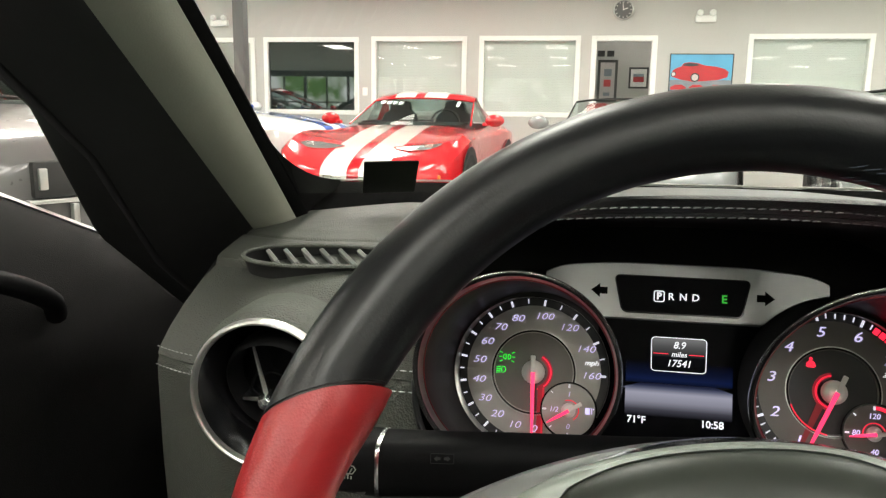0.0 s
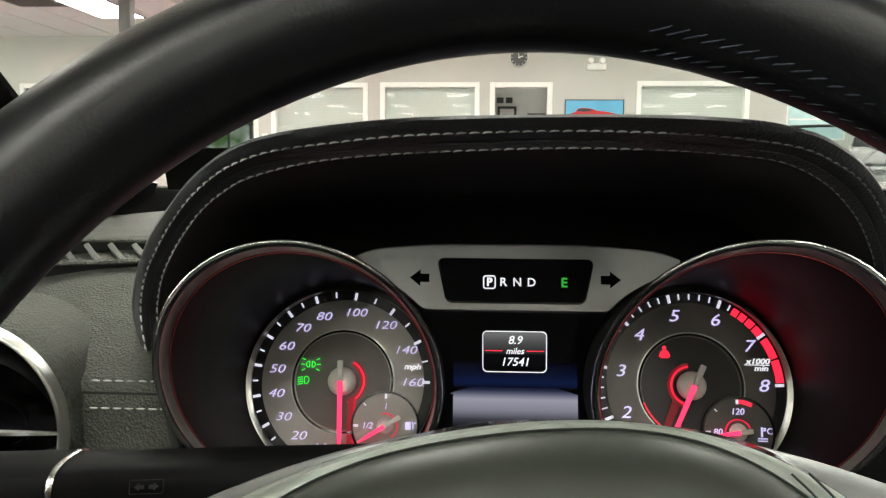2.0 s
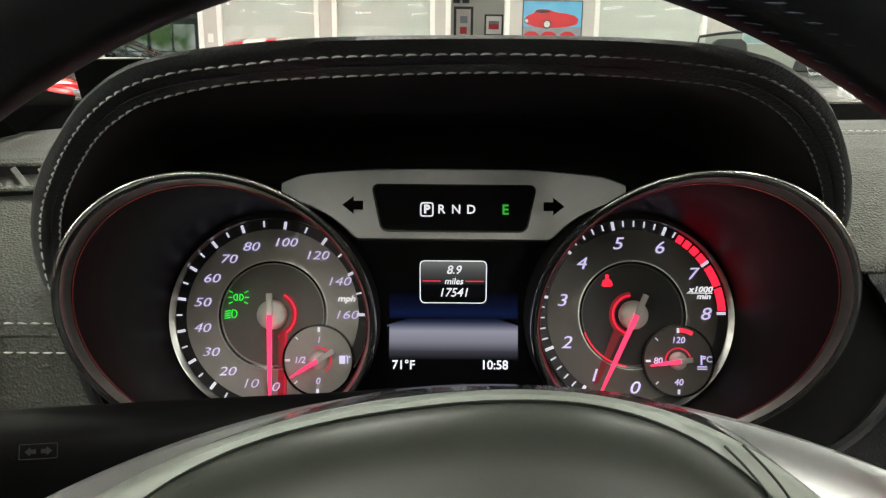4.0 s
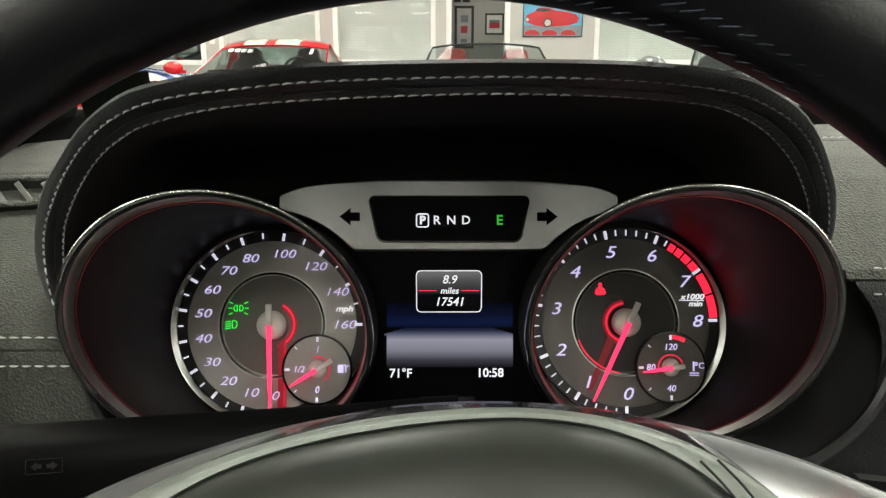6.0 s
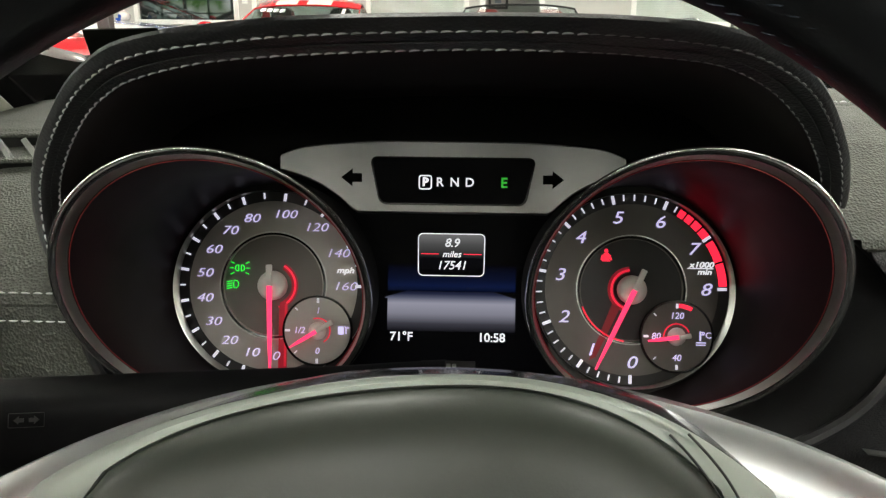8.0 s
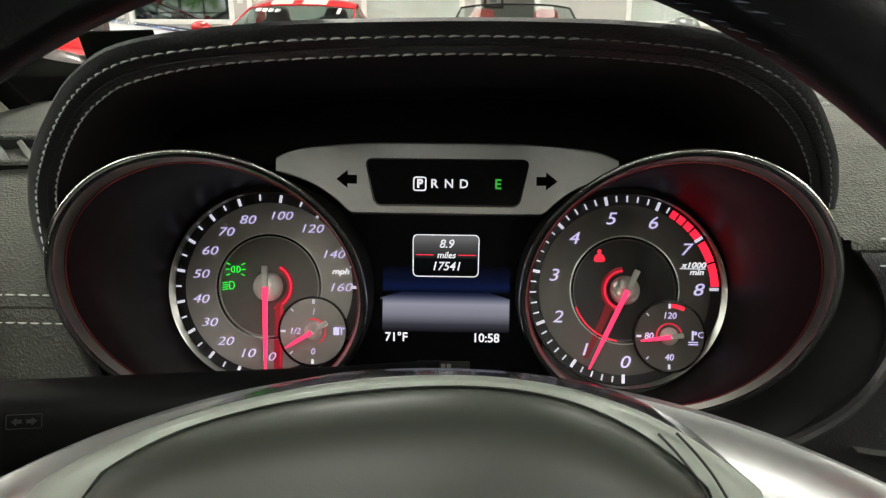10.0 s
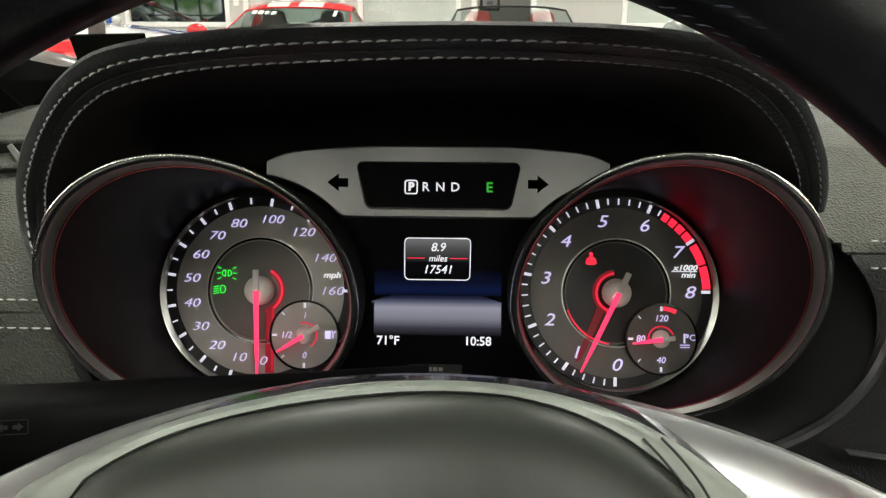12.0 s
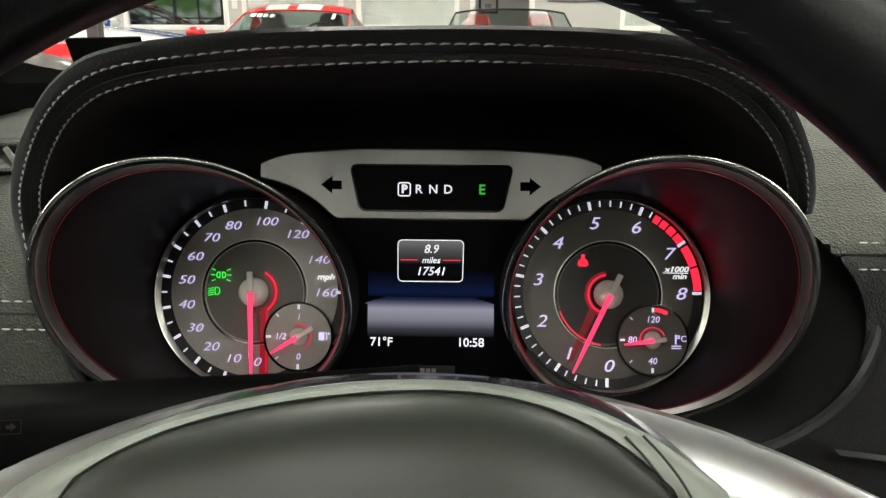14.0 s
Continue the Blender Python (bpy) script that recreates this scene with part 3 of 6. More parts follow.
part("blue_band", box(-0.0334, 0.0346, -0.0020, 0.0120, -0.00095, -0.0005), BLUE, screen, "faint blue glow on the screen", smooth=False)
card = part("trip_card", prism(rounded(0.0350, 0.0218, 0.0022, 0.0002, 0.0174, 5, 0.0003), -0.0009, -0.0003), CARD, screen, "rounded card with trip and odometer readings", smooth=False)
part("card_edge", ring_tube([(x, y, -0.0003) for x, y in rounded(0.0354, 0.0222, 0.0024, 0.0002, 0.0174, 5, 0.0003)], 0.00028, 5), WHITE_GLOW, card)
for x0, x1 in ((-0.0160, -0.0065), (0.0068, 0.0164)):
    part("red_line", box(x0, x1, 0.0176, 0.0180, -0.0003, 0.0), RED_GLOW, card, smooth=False)
for s, y, h in (("8.9", 0.0236, 0.0064), ("miles", 0.0176, 0.0048), ("17541", 0.0116, 0.0064)):
    letters("reading", s, h, WHITE_GLOW, card, pose(0.0004, y, -0.0001), shear=0.22, depth=0.0001, bold=0.00006)
letters("reading", "71°F", 0.0066, WHITE_GLOW, screen, pose(-0.0258, -0.0267, -0.0005), depth=0.0001, bold=0.00008)
letters("reading", "10:58", 0.0066, WHITE_GLOW, screen, pose(0.0223, -0.0265, -0.0005), depth=0.0001, bold=0.00008)
for s in (-1, 1):
    part("road_line", prism([(s * 0.0347, -0.0064), (s * 0.0347, -0.0056), (s * 0.0215, -0.0016), (s * 0.0210, -0.0019)][::s], -0.0008, -0.0003), BAND, screen, smooth=False)
part("status_box", prism(rounded(0.0290, 0.0050, 0.0008, -0.0005, -0.0415), -0.0009, -0.0004), DIAL_BLACK, screen, smooth=False)
for k in range(3):
    part("status_bar", box(-0.0045 + 0.003 * k, -0.0022 + 0.003 * k, -0.0425, -0.0405, -0.0004, -0.0002), TRIM_SILVER, screen, "small pale bar of writing", smooth=False)

# ---------------------------------------------------------------- hood over the cluster
hood = thing("cluster_hood", "black leather instrument hood with pale double stitching", "dashboard hood", CLUSTER)
N_ARCH = 90


def arch(points):
    """A smooth curve through points, cut into even steps."""
    p = smooth_path([(x, y, 0) for x, y in points], 8)
    total = sum((b - a).length for a, b in zip(p, p[1:]))
    return [q for q, _ in even(p, total / (N_ARCH + 0.5))][:N_ARCH]


OUTER = arch([(-0.182, 0.012), (-0.1865, 0.021), (-0.1905, 0.033), (-0.1923, 0.0466), (-0.1920, 0.0573), (-0.1902, 0.0667), (-0.1852, 0.0787), (-0.1788, 0.0922), (-0.1723, 0.1003), (-0.1618, 0.1097), (-0.1485, 0.1152), (-0.1218, 0.1204), (-0.0684, 0.1255), (0.0069, 0.1272), (0.0637, 0.1270),
              (0.0898, 0.1258), (0.1107, 0.1240), (0.1262, 0.1207), (0.1392, 0.1168), (0.1521, 0.1090), (0.1625, 0.0999), (0.1702, 0.0868), (0.1753, 0.0712), (0.1773, 0.0608), (0.1768, 0.047), (0.172, 0.032)])
SEAM_A = arch([(-0.176, 0.012), (-0.1785, 0.021), (-0.1805, 0.032), (-0.1815, 0.0427), (-0.1807, 0.0503), (-0.1782, 0.0606), (-0.1746, 0.0709), (-0.1675, 0.0837), (-0.1554, 0.0954), (-0.1363, 0.1032), (-0.1030, 0.1080), (-0.0647, 0.1116), (0.0074, 0.1138), (0.0618, 0.1128), (0.0993, 0.1100),
               (0.1267, 0.1056), (0.1465, 0.0962), (0.1564, 0.0874), (0.1625, 0.0774), (0.1662, 0.0675), (0.1681, 0.0588), (0.1685, 0.045), (0.166, 0.032)])
SEAM_B = arch([(-0.172, 0.012), (-0.1735, 0.021), (-0.1752, 0.030), (-0.1763, 0.0459), (-0.1733, 0.0590), (-0.1696, 0.0681), (-0.1646, 0.0773), (-0.1570, 0.0852), (-0.1441, 0.0931), (-0.1129, 0.1009), (-0.0660, 0.1051), (0.0073, 0.1079), (0.0627, 0.1069), (0.0882, 0.1053), (0.1135, 0.1026),
               (0.1287, 0.0976), (0.1414, 0.0900), (0.1502, 0.0811), (0.1564, 0.0722), (0.1622, 0.0570), (0.1628, 0.044), (0.161, 0.032)])


HOOD_EYE = Vector((0.010, 0.0131, 0.3933))


def overhang(q):
    """The hood reaches further towards the driver the higher it rises."""
    k = max(0.0, min(1.1, (q.y - 0.030) / 0.0838))
    return HOOD_EYE + (q - HOOD_EYE) * (1 - 0.2905 * k)


def row(f, w, a, b):
    """Between two curves, f of the way, at height w over the dials."""
    out = []
    for p, q in zip(a, b):
        r = p.lerp(q, f)
        out.append(overhang(Vector((r.x, r.y, w))))
    return out


def shrink(pts, k, w):
    return [Vector((p.x * k, (p.y - 0.02) * k + 0.02, w)) for p in pts]


def back(pts, k, d, drop):
    """The hood's skin runs level to the rear from its rolled edge."""
    return [Vector((p.x * k, p.y + 0.309 * d - 0.951 * drop, p.z - 0.951 * d - 0.309 * drop)) for p in pts]


EDGE = row(1, 0.0555, SEAM_A, OUTER)
lining = [shrink(SEAM_B, 0.972, -0.02), shrink(SEAM_B, 0.976, 0.01), [a.lerp(b, 0.55) for a, b in zip(shrink(SEAM_B, 0.980, 0.01), row(0, 0.0635, SEAM_B, SEAM_A))], row(0, 0.0600, SEAM_B, SEAM_A), row(0, 0.0635, SEAM_B, SEAM_A)]
leather = [row(0, 0.0635, SEAM_B, SEAM_A), row(0.16, 0.0660, SEAM_B, SEAM_A), row(0.36, 0.0684, SEAM_B, SEAM_A), row(0.47, 0.0676, SEAM_B, SEAM_A), row(0.54, 0.0640, SEAM_B, SEAM_A), row(0.61, 0.0678, SEAM_B, SEAM_A), row(0.72, 0.0700, SEAM_B, SEAM_A), row(0.93, 0.0712, SEAM_B, SEAM_A), row(1, 0.0704, SEAM_B, SEAM_A), row(0.06, 0.0712, SEAM_A, OUTER),
           row(0.28, 0.0705, SEAM_A, OUTER), row(0.58, 0.0680, SEAM_A, OUTER), row(0.82, 0.0635, SEAM_A, OUTER), EDGE, back(EDGE, 1.004, 0.012, 0.0005), back(EDGE, 1.004, 0.04, 0.002), back(EDGE, 1.0, 0.10, 0.006), back(EDGE, 0.99, 0.18, 0.016), back(EDGE, 0.97, 0.26, 0.040)]
part("lining", loft(lining, False), LINING_BLACK, hood, "matt black inner lining")
part("leather", loft(leather, False), HOOD_LEATHER, hood, "black grained leather skin")
for seam, w, to in ((SEAM_A, 0.0707, OUTER), (SEAM_B, 0.0642, SEAM_A)):
    line = row(0.02, w, seam, to)
    stitches(hood, [p for p in line if p.x < 0.045], 0.0047, 0.0038, 0.00048, (0, 0.35, 1), slant=6)
    # same seam further right, its shade painted by the darker thread
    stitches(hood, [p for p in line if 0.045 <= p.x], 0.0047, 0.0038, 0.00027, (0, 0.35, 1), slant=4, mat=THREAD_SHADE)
part("back_plate", prism([(p.x, p.y) for p in shrink(SEAM_B, 0.974, 0)], -0.016, -0.012), VOID, hood, smooth=False)

# ---------------------------------------------------------------- steering wheel
wheel = thing("steering_wheel", "flat black leather steering wheel with red grips and silver hub trim", "steering wheel", WHEEL)
rim_r = lambda a: 0.1764 - 0.0073 * math.cos(2 * a) + 0.0010 * math.sin(2 * a)   # the rim is a little flattened


def rim_ring(deg, r=0.0163, swell=0.0, lean=0.0):
    a = radians(deg)
    c = Vector((rim_r(a) * math.cos(a), rim_r(a) * math.sin(a), 0))
    e = Vector((math.cos(a), math.sin(a), 0))
    out = []
    for k in range(28):
        b = k * math.tau / 28
        rr = r * (1 + swell * max(0, -math.cos(b)))
        q = c + e * (rr * math.cos(b)) + Vector((0, 0, rr * 1.09 * math.sin(b)))
        out.append(Matrix.Rotation(radians(lean * math.cos(b)), 3, "Z") @ q)
    return out


def rim_piece(a0, a1, step=2.5, swell=None, thin=None, lean0=0.0, lean1=0.0):
    n = max(2, int(abs(a1 - a0) / step))
    return loft([rim_ring(a0 + (a1 - a0) * k / n, 0.0163 + (thin(k / n) if thin else 0), swell(k / n) if swell else 0, lean0 * (1 - k / n) + lean1 * k / n) for k in range(n + 1)], True, True)


part("rim_leather", rim_piece(27.1, 156.2, lean0=-5, lean1=5.4), RIM_LEATHER, wheel, "black leather upper rim")
bump = lambda f: 0.22 * math.exp(-((f - 0.06) / 0.14) ** 2)
part("grip", rim_piece(156.7, 210, swell=bump, lean0=5.4), RED_LEATHER, wheel, "red leather grip")
part("grip", rim_piece(26.6, -24, swell=bump, lean0=-5), RED_LEATHER, wheel, "red leather grip")
part("rim_leather", rim_piece(210.5, 335.5), RIM_LEATHER, wheel, "black leather lower rim")
for a, s in ((156.45, 5.4), (26.85, -5)):
    part("seam_ring", rim_piece(a - 0.3, a + 0.3, 0.5, thin=lambda f: -0.0006, lean0=s, lean1=s), DULL_BLACK, wheel)
for turn in (0, 24):
    lace = []
    for k in range(0, 121):
        a = radians(80.3 - 52 * k / 120)
        b = radians(160 + turn + 14 * k / 120)
        e = Vector((math.cos(a), math.sin(a), 0))
        lace.append(e * rim_r(a) + e * (0.0164 * math.cos(b)) + Vector((0, 0, 0.0178 * math.sin(b))))
    stitches(wheel, lace, 0.0046, 0.0066, 0.00028, lambda p: Vector((0, 0, 0.2)) - Vector((p.x, p.y, 0)).normalized(), slant=30, mat=THREAD_DARK)

HUB_SILVER = material("hub_silver", (0.44, 0.455, 0.46), 0.32, 0.9, tone=0.06, tone_scale=40, sheen=0.01)
PAD = material("pad_grey", (0.019, 0.0235, 0.0178), 0.42, grain=0.15, grain_scale=1500, tone=0.1, tone_scale=60, sheen=0.008)
HUB_AT = WHEEL.inverted() @ pose(-0.0042, -0.2590, 0.8125, 66.5, 0, 0) @ pose(0, 0, 0, 0, 0, 3.3)
LIP_SILVER = material("lip_silver", (0.25, 0.275, 0.25), 0.46, 0.6, tone=0.06, tone_scale=40, sheen=0.01)
# the cluster's dark reflection is put into this base colour
BEVEL_DARK = material("bevel_dark", (0.030, 0.031, 0.034), 0.13, 0.3, tone=0.1, tone_scale=40, sheen=0.01)
hub_top = lambda x: 0.0588 + 0.0018 * x - 2.2275 * x * x
lip_top = lambda x: 0.0574 + 0.0357 * x - 2.453 * x * x - 10.45 * x ** 3 - 160.7 * x ** 4
lip_foot = lambda x: 0.0552 + 0.0423 * x - 2.160 * x * x - 14.48 * x ** 3 - 455.0 * x ** 4
span = lambda a, b, n: [a + (b - a) * k / n for k in range(n + 1)]
# bevel behind the lip, coloured dark for the cluster it reflects, silver beams that run out to the rim, bright lip
# round the pad
def bevel_top(x):
    k = max(0.0, min(1.0, (x - 0.045) / 0.038)) if x > 0 else max(0.0, min(1.0, (-0.012 - x) / 0.040))
    return hub_top(x) * (1 - k) + (lip_top(x) + 0.0004) * k


part("hub_bevel", loft([[(x, bevel_top(x) - 0.004, -0.046), (x, bevel_top(x), -0.0355), (x, bevel_top(x) - 0.0004, -0.0305), (x, lip_top(x) + 0.0001, -0.0240), (x, lip_top(x) - 0.002, -0.0236)] for x in span(-0.052, 0.083, 40)], False), BEVEL_DARK, wheel, "glossy bevel behind the hub trim, coloured as its dark reflection", HUB_AT)
for a, b in ((-0.175, -0.002), (0.002, 0.165)):
    part("spoke", loft([[(x, hub_top(x) - 0.050, -0.058), (x, hub_top(x) - 0.004, -0.052), (x, hub_top(x) - 0.0006, -0.039), (x, hub_top(x) - 0.0015, -0.034), (x, hub_top(x) - 0.007, -0.0295), (x, hub_top(x) - 0.016, -0.0275), (x, hub_top(x) - 0.030, -0.0275), (x, hub_top(x) - 0.060, -0.030)] for x in span(a, b, 36)], False), HUB_SILVER, wheel, "satin silver spoke", HUB_AT)
lip_a = [(-0.104, -0.020), (-0.1000, 0.010), (-0.0905, 0.0285)] + [(x, lip_top(x)) for x in span(-0.082, 0.084, 40)] + [(0.0880, 0.018), (0.0930, 0.0), (0.0920, -0.030)]
lip_b = [(-0.080, -0.030), (-0.0840, 0.0), (-0.0752, 0.0265)] + [(x, lip_foot(x)) for x in span(-0.0655, 0.0708, 40)] + [(0.0752, 0.018), (0.0800, 0.0), (0.0780, -0.030)]
part("hub_trim", loft([[(u[0], u[1] - 0.001, -0.036), (u[0], u[1], -0.0240), (u[0] * 0.85 + w[0] * 0.15, u[1] * 0.85 + w[1] * 0.15, -0.0212), (u[0] * 0.5 + w[0] * 0.5, u[1] * 0.5 + w[1] * 0.5, -0.0196), (w[0], w[1], -0.0192), (w[0] * 0.98, w[1] - 0.002, -0.0240)] for u, w in zip(lip_a, lip_b)], False), LIP_SILVER, wheel, "satin silver lip round the airbag pad", HUB_AT)
pad_out = [(x, lip_foot(x) - 0.0006) for x in span(-0.0645, 0.0700, 32)] + [(0.0735, 0.022), (0.0780, 0.0), (0.070, -0.05), (0.03, -0.075), (-0.03, -0.075), (-0.070, -0.05), (-0.084, 0.0), (-0.0755, 0.0265)]


def inset(pts, k, z):
    cx, cy = 0.0, -0.01
    return [(cx + (x - cx) * k, cy + (y - cy) * k, z) for x, y in pts]


part("airbag_pad", loft([inset(pad_out, 1.0, -0.030), inset(pad_out, 1.0, -0.0200), inset(pad_out, 0.992, -0.0175), inset(pad_out, 0.965, -0.0145), inset(pad_out, 0.90, -0.0108), inset(pad_out, 0.8, -0.0080), inset(pad_out, 0.6, -0.0056), inset(pad_out, 0.4, -0.0044), inset(pad_out, 0.2, -0.0038), inset(pad_out, 0.002, -0.0036)], True, False),
     PAD, wheel, "smooth dark grey airbag pad", HUB_AT)
for dx in (0.0, 0.0040):
    part("gap_line", ring_tube(smooth_path([(0.0605 + dx, 0.0430, -0.0186), (0.0650 + dx, 0.0375, -0.0178), (0.0690 + dx, 0.0310, -0.0172), (0.0735 + dx, 0.0200, -0.0168), (0.0770 + dx, 0.0050, -0.0170)], 5), 0.00032, 6, False), DULL_BLACK, wheel, "dark gap between pad and spoke", HUB_AT)
part("column", revolve([(0.045, -0.16), (0.052, -0.10), (0.055, -0.056), (0.02, -0.054)], 40), SOFT_BLACK, wheel, "black steering column shroud")

# ---------------------------------------------------------------- stalk
stalk = thing("column_stalk", "black indicator and wiper stalk with silver ring", "control stalk", pose(-0.1585, -0.159, 0.8050))
STALK = material("stalk_black", (0.006, 0.006, 0.0064), 0.55, spec=0.07, grain=0.25, grain_scale=1200, tone=0.2)
secs = [(-0.032, 0.0, 0.0125, 0.0115), (-0.031, 0.0, 0.0136, 0.0128), (-0.012, 0.0, 0.0144, 0.0136), (-0.0012, 0.0, 0.0149, 0.0140)]


def oval(x, y, hz, hy, n=32, z=0.0):
    return [(x, y + hy * math.copysign(abs(math.cos(k * math.tau / n)) ** 0.6, math.cos(k * math.tau / n)), z + hz * math.copysign(abs(math.sin(k * math.tau / n)) ** 0.6, math.sin(k * math.tau / n))) for k in range(n)]


part("knob", loft([oval(*s) for s in secs], True, True), STALK, stalk, "black wiper knob")
part("ring", loft([oval(-0.0012, 0, 0.0152, 0.0143), oval(-0.0002, 0, 0.0153, 0.0144), oval(0.0008, 0, 0.0152, 0.0143)], True, True), CHROME, stalk, "thin chrome ring")
part("end_cap", loft([oval(-0.0360, 0, 0.0105, 0.0095), oval(-0.0350, 0, 0.0128, 0.0118), oval(-0.0318, 0, 0.0135, 0.0126)], True, True), SATIN_SILVER, stalk, "silver end cap")
part("arm", loft([oval(0.0008, 0, 0.0146, 0.0136), oval(0.02, 0.003, 0.0143, 0.0132), oval(0.06, 0.010, 0.0140, 0.0125), oval(0.12, 0.02, 0.013, 0.012), oval(0.16, 0.03, 0.012, 0.011)], True, True), STALK, stalk, "black stalk arm")
SIGN_GREY = material("sign_grey", (0.34, 0.34, 0.31), 0.6)
SIGN_DIM = material("sign_dim", (0.016, 0.016, 0.015), 0.6)
front = pose(-0.0140, -0.0139, 0.0005, 90, 0, 0)
wind_sign = part("wiper_sign", ring_tube([(-0.0038, 0.0012, 0), (-0.0028, 0.0028, 0), (0.0, 0.0034, 0), (0.0028, 0.0028, 0), (0.0038, 0.0012, 0), (0.0022, -0.0010, 0), (-0.0022, -0.0010, 0)], 0.00028, 5), SIGN_GREY, stalk, "pale grey wiper symbol", front)
for a in (118, 62):
    part("blade_line", box(0, 0.0046, -0.00022, 0.00022, 0, 0.0003), SIGN_GREY, wind_sign, at=pose(0, -0.0022, 0, 0, 0, a), smooth=False)
for k in (-1, 0, 1):
    part("drop_line", box(k * 0.0016 - 0.0003, k * 0.0016 + 0.0003, -0.0036, -0.0022, 0, 0.0003), SIGN_GREY, wind_sign, smooth=False)
part("jet_sign", prism([(-0.0010, -0.0008), (0.0003, -0.0008), (0.0014, 0.0), (0.0003, 0.0008), (-0.0010, 0.0008)], 0, 0.0003), SIGN_GREY, stalk, at=pose(-0.0212, -0.0137, 0.0005, 90, 0, 0), smooth=False)
part("rear_sign", prism([(-0.003, 0.0008), (0.003, 0.0008), (0.0022, -0.0008), (-0.0022, -0.0008)], 0, 0.0003), SIGN_DIM, stalk, at=pose(-0.0085, -0.0120, -0.0105, 72, 0, -14), smooth=False)
for k in (-1, 1):
    part("turn_sign", prism([(k * 0.001, -0.0008), (k * 0.003, -0.0008), (k * 0.003, -0.0016), (k * 0.005, 0), (k * 0.003, 0.0016), (k * 0.003, 0.0008), (k * 0.001, 0.0008)][::k], 0, 0.0002), SIGN_DIM, stalk, at=pose(0.030, -0.0086, 0.0088, 66, 0, 8) @ Matrix.Scale(0.78, 4), smooth=False)

part("sign_frame", ring_tube([(x, y, 0) for x, y in rounded(0.0138, 0.0056, 0.0004)], 0.00012, 4), SIGN_DIM, stalk, at=pose(0.030, -0.0086, 0.0088, 66, 0, 8) @ Matrix.Scale(0.78, 4))

# ---------------------------------------------------------------- dashboard
dash = thing("dashboard", "grey leather dashboard with double-stitched seams", "dashboard")
LOWER = [(-0.060, 0.56), (-0.078, 0.66), (-0.083, 0.74), (-0.0838, 0.796), (-0.0832, 0.8085), (-0.0812, 0.8120)]
UPPER = [(-0.0812, 0.8120), (-0.0822, 0.8136), (-0.0800, 0.8175), (-0.066, 0.828), (-0.045, 0.840), (-0.015, 0.853), (0.020, 0.8625), (0.050, 0.868), (0.066, 0.8705), (0.070, 0.8690),
         (0.074, 0.8712), (0.10, 0.8745), (0.16, 0.8785), (0.25, 0.8815), (0.285, 0.8810), (0.292, 0.876)]


def bend(x, y, z):
    side = max(0.0, abs(x) - 0.24)
    back = 3.2 * side * side + 0.012 * max(0.0, 1 - max(0.0, y) / 0.2) if x < 0 else 0.046 * max(0.0, 1 - max(0.0, y) / 0.3) + 0.10 * side * side
    lift = 0.022 * max(0.0, 1 - max(0.0, y) / 0.3) if x > 0 else 0.0
    return (x, y + back, z + lift - (0.10 * side * (0.5 if z > 0.86 else 1.0) if x < 0 else -0.02 * side))


def in_surround(p):
    """Inside the dark ring round the rev counter, as seen from the driver's place."""
    q = CLUSTER.inverted() @ Vector(p)
    k = 0.362 / max(0.05, 0.392 - q.z)
    x, y = q.x * k, 0.03 + (q.y - 0.03) * k
    if q.x < 0.150 or math.hypot(q.x - TUBE_X, q.y - TUBE_Y) < 0.0615:
        return True
    return ((x - 0.110) / 0.1070) ** 2 + ((y + 0.013) / 0.0680) ** 2 < 1 or x < 0.150


def skin_of(prof, xs, hole=False):
    if hole:
        xs = [xs[0] + (xs[-1] - xs[0]) * k / 60 for k in range(61)] if xs[0] < 0 else [0.146 + 0.0025 * k for k in range(54)] + [x for x in xs if x > 0.28]
        fine = []
        for (a, b), (c, d) in zip(prof, prof[1:]):
            n = max(1, int(math.hypot(c - a, d - b) / 0.004))
            fine += [(a + (c - a) * k / n, b + (d - b) * k / n) for k in range(n)]
        prof = fine + [prof[-1]]
    bm = loft([[bend(x, y, z) for y, z in prof] for x in xs], False)
    if hole and xs[0] > 0:
        bmesh.ops.delete(bm, geom=[f for f in bm.faces if f.calc_center_median().y < 0.075 and in_surround(f.calc_center_median())], context="FACES")
    elif hole:
        gone = [f for f in bm.faces if f.calc_center_median().y < 0.0 and math.hypot(f.calc_center_median().x + 0.2545, f.calc_center_median().z - 0.800) < 0.0475]
        bmesh.ops.delete(bm, geom=gone, context="FACES")
    if hole:
        rim = [v for v in bm.verts if any(len(e.link_faces) == 1 for e in v.link_edges)]
        ends = (xs[0] + 1e-6, xs[-1] - 1e-6)
        for _ in range(12):
            to = {}
            for v in rim:
                near = [e.other_vert(v).co for e in v.link_edges if len(e.link_faces) == 1]
                if len(near) == 2 and ends[0] < v.co.x < ends[1] and -0.09 < v.co.y < 0.06 and v.co.z > 0.60 and abs(v.co.z - (0.815 if v.co.x < 0 else 0.836)) > 0.0045:
                    to[v] = v.co * 0.4 + (near[0] + near[1]) * 0.3
            for v, c in to.items():
                v.co = c
    return bm


LEFT = [-0.358, -0.350, -0.340, -0.330] + [-0.318 + 0.012 * k for k in range(13)]
LEFT_LOW = LEFT + [-0.166, -0.160]
RIGHT = [0.166 + 0.02 * k for k in range(50)]
MID = [-0.174 + 0.017 * k for k in range(21)]
part("upper_skin", skin_of(UPPER, LEFT, True), DASH_LEATHER, dash, "grey grained leather top")
part("upper_skin", skin_of(UPPER, RIGHT, True), DASH_LEATHER, dash, "grey grained leather top")
part("upper_skin", skin_of([p for p in UPPER if p[0] > 0.06], MID), DASH_LEATHER, dash, "grey grained leather top")
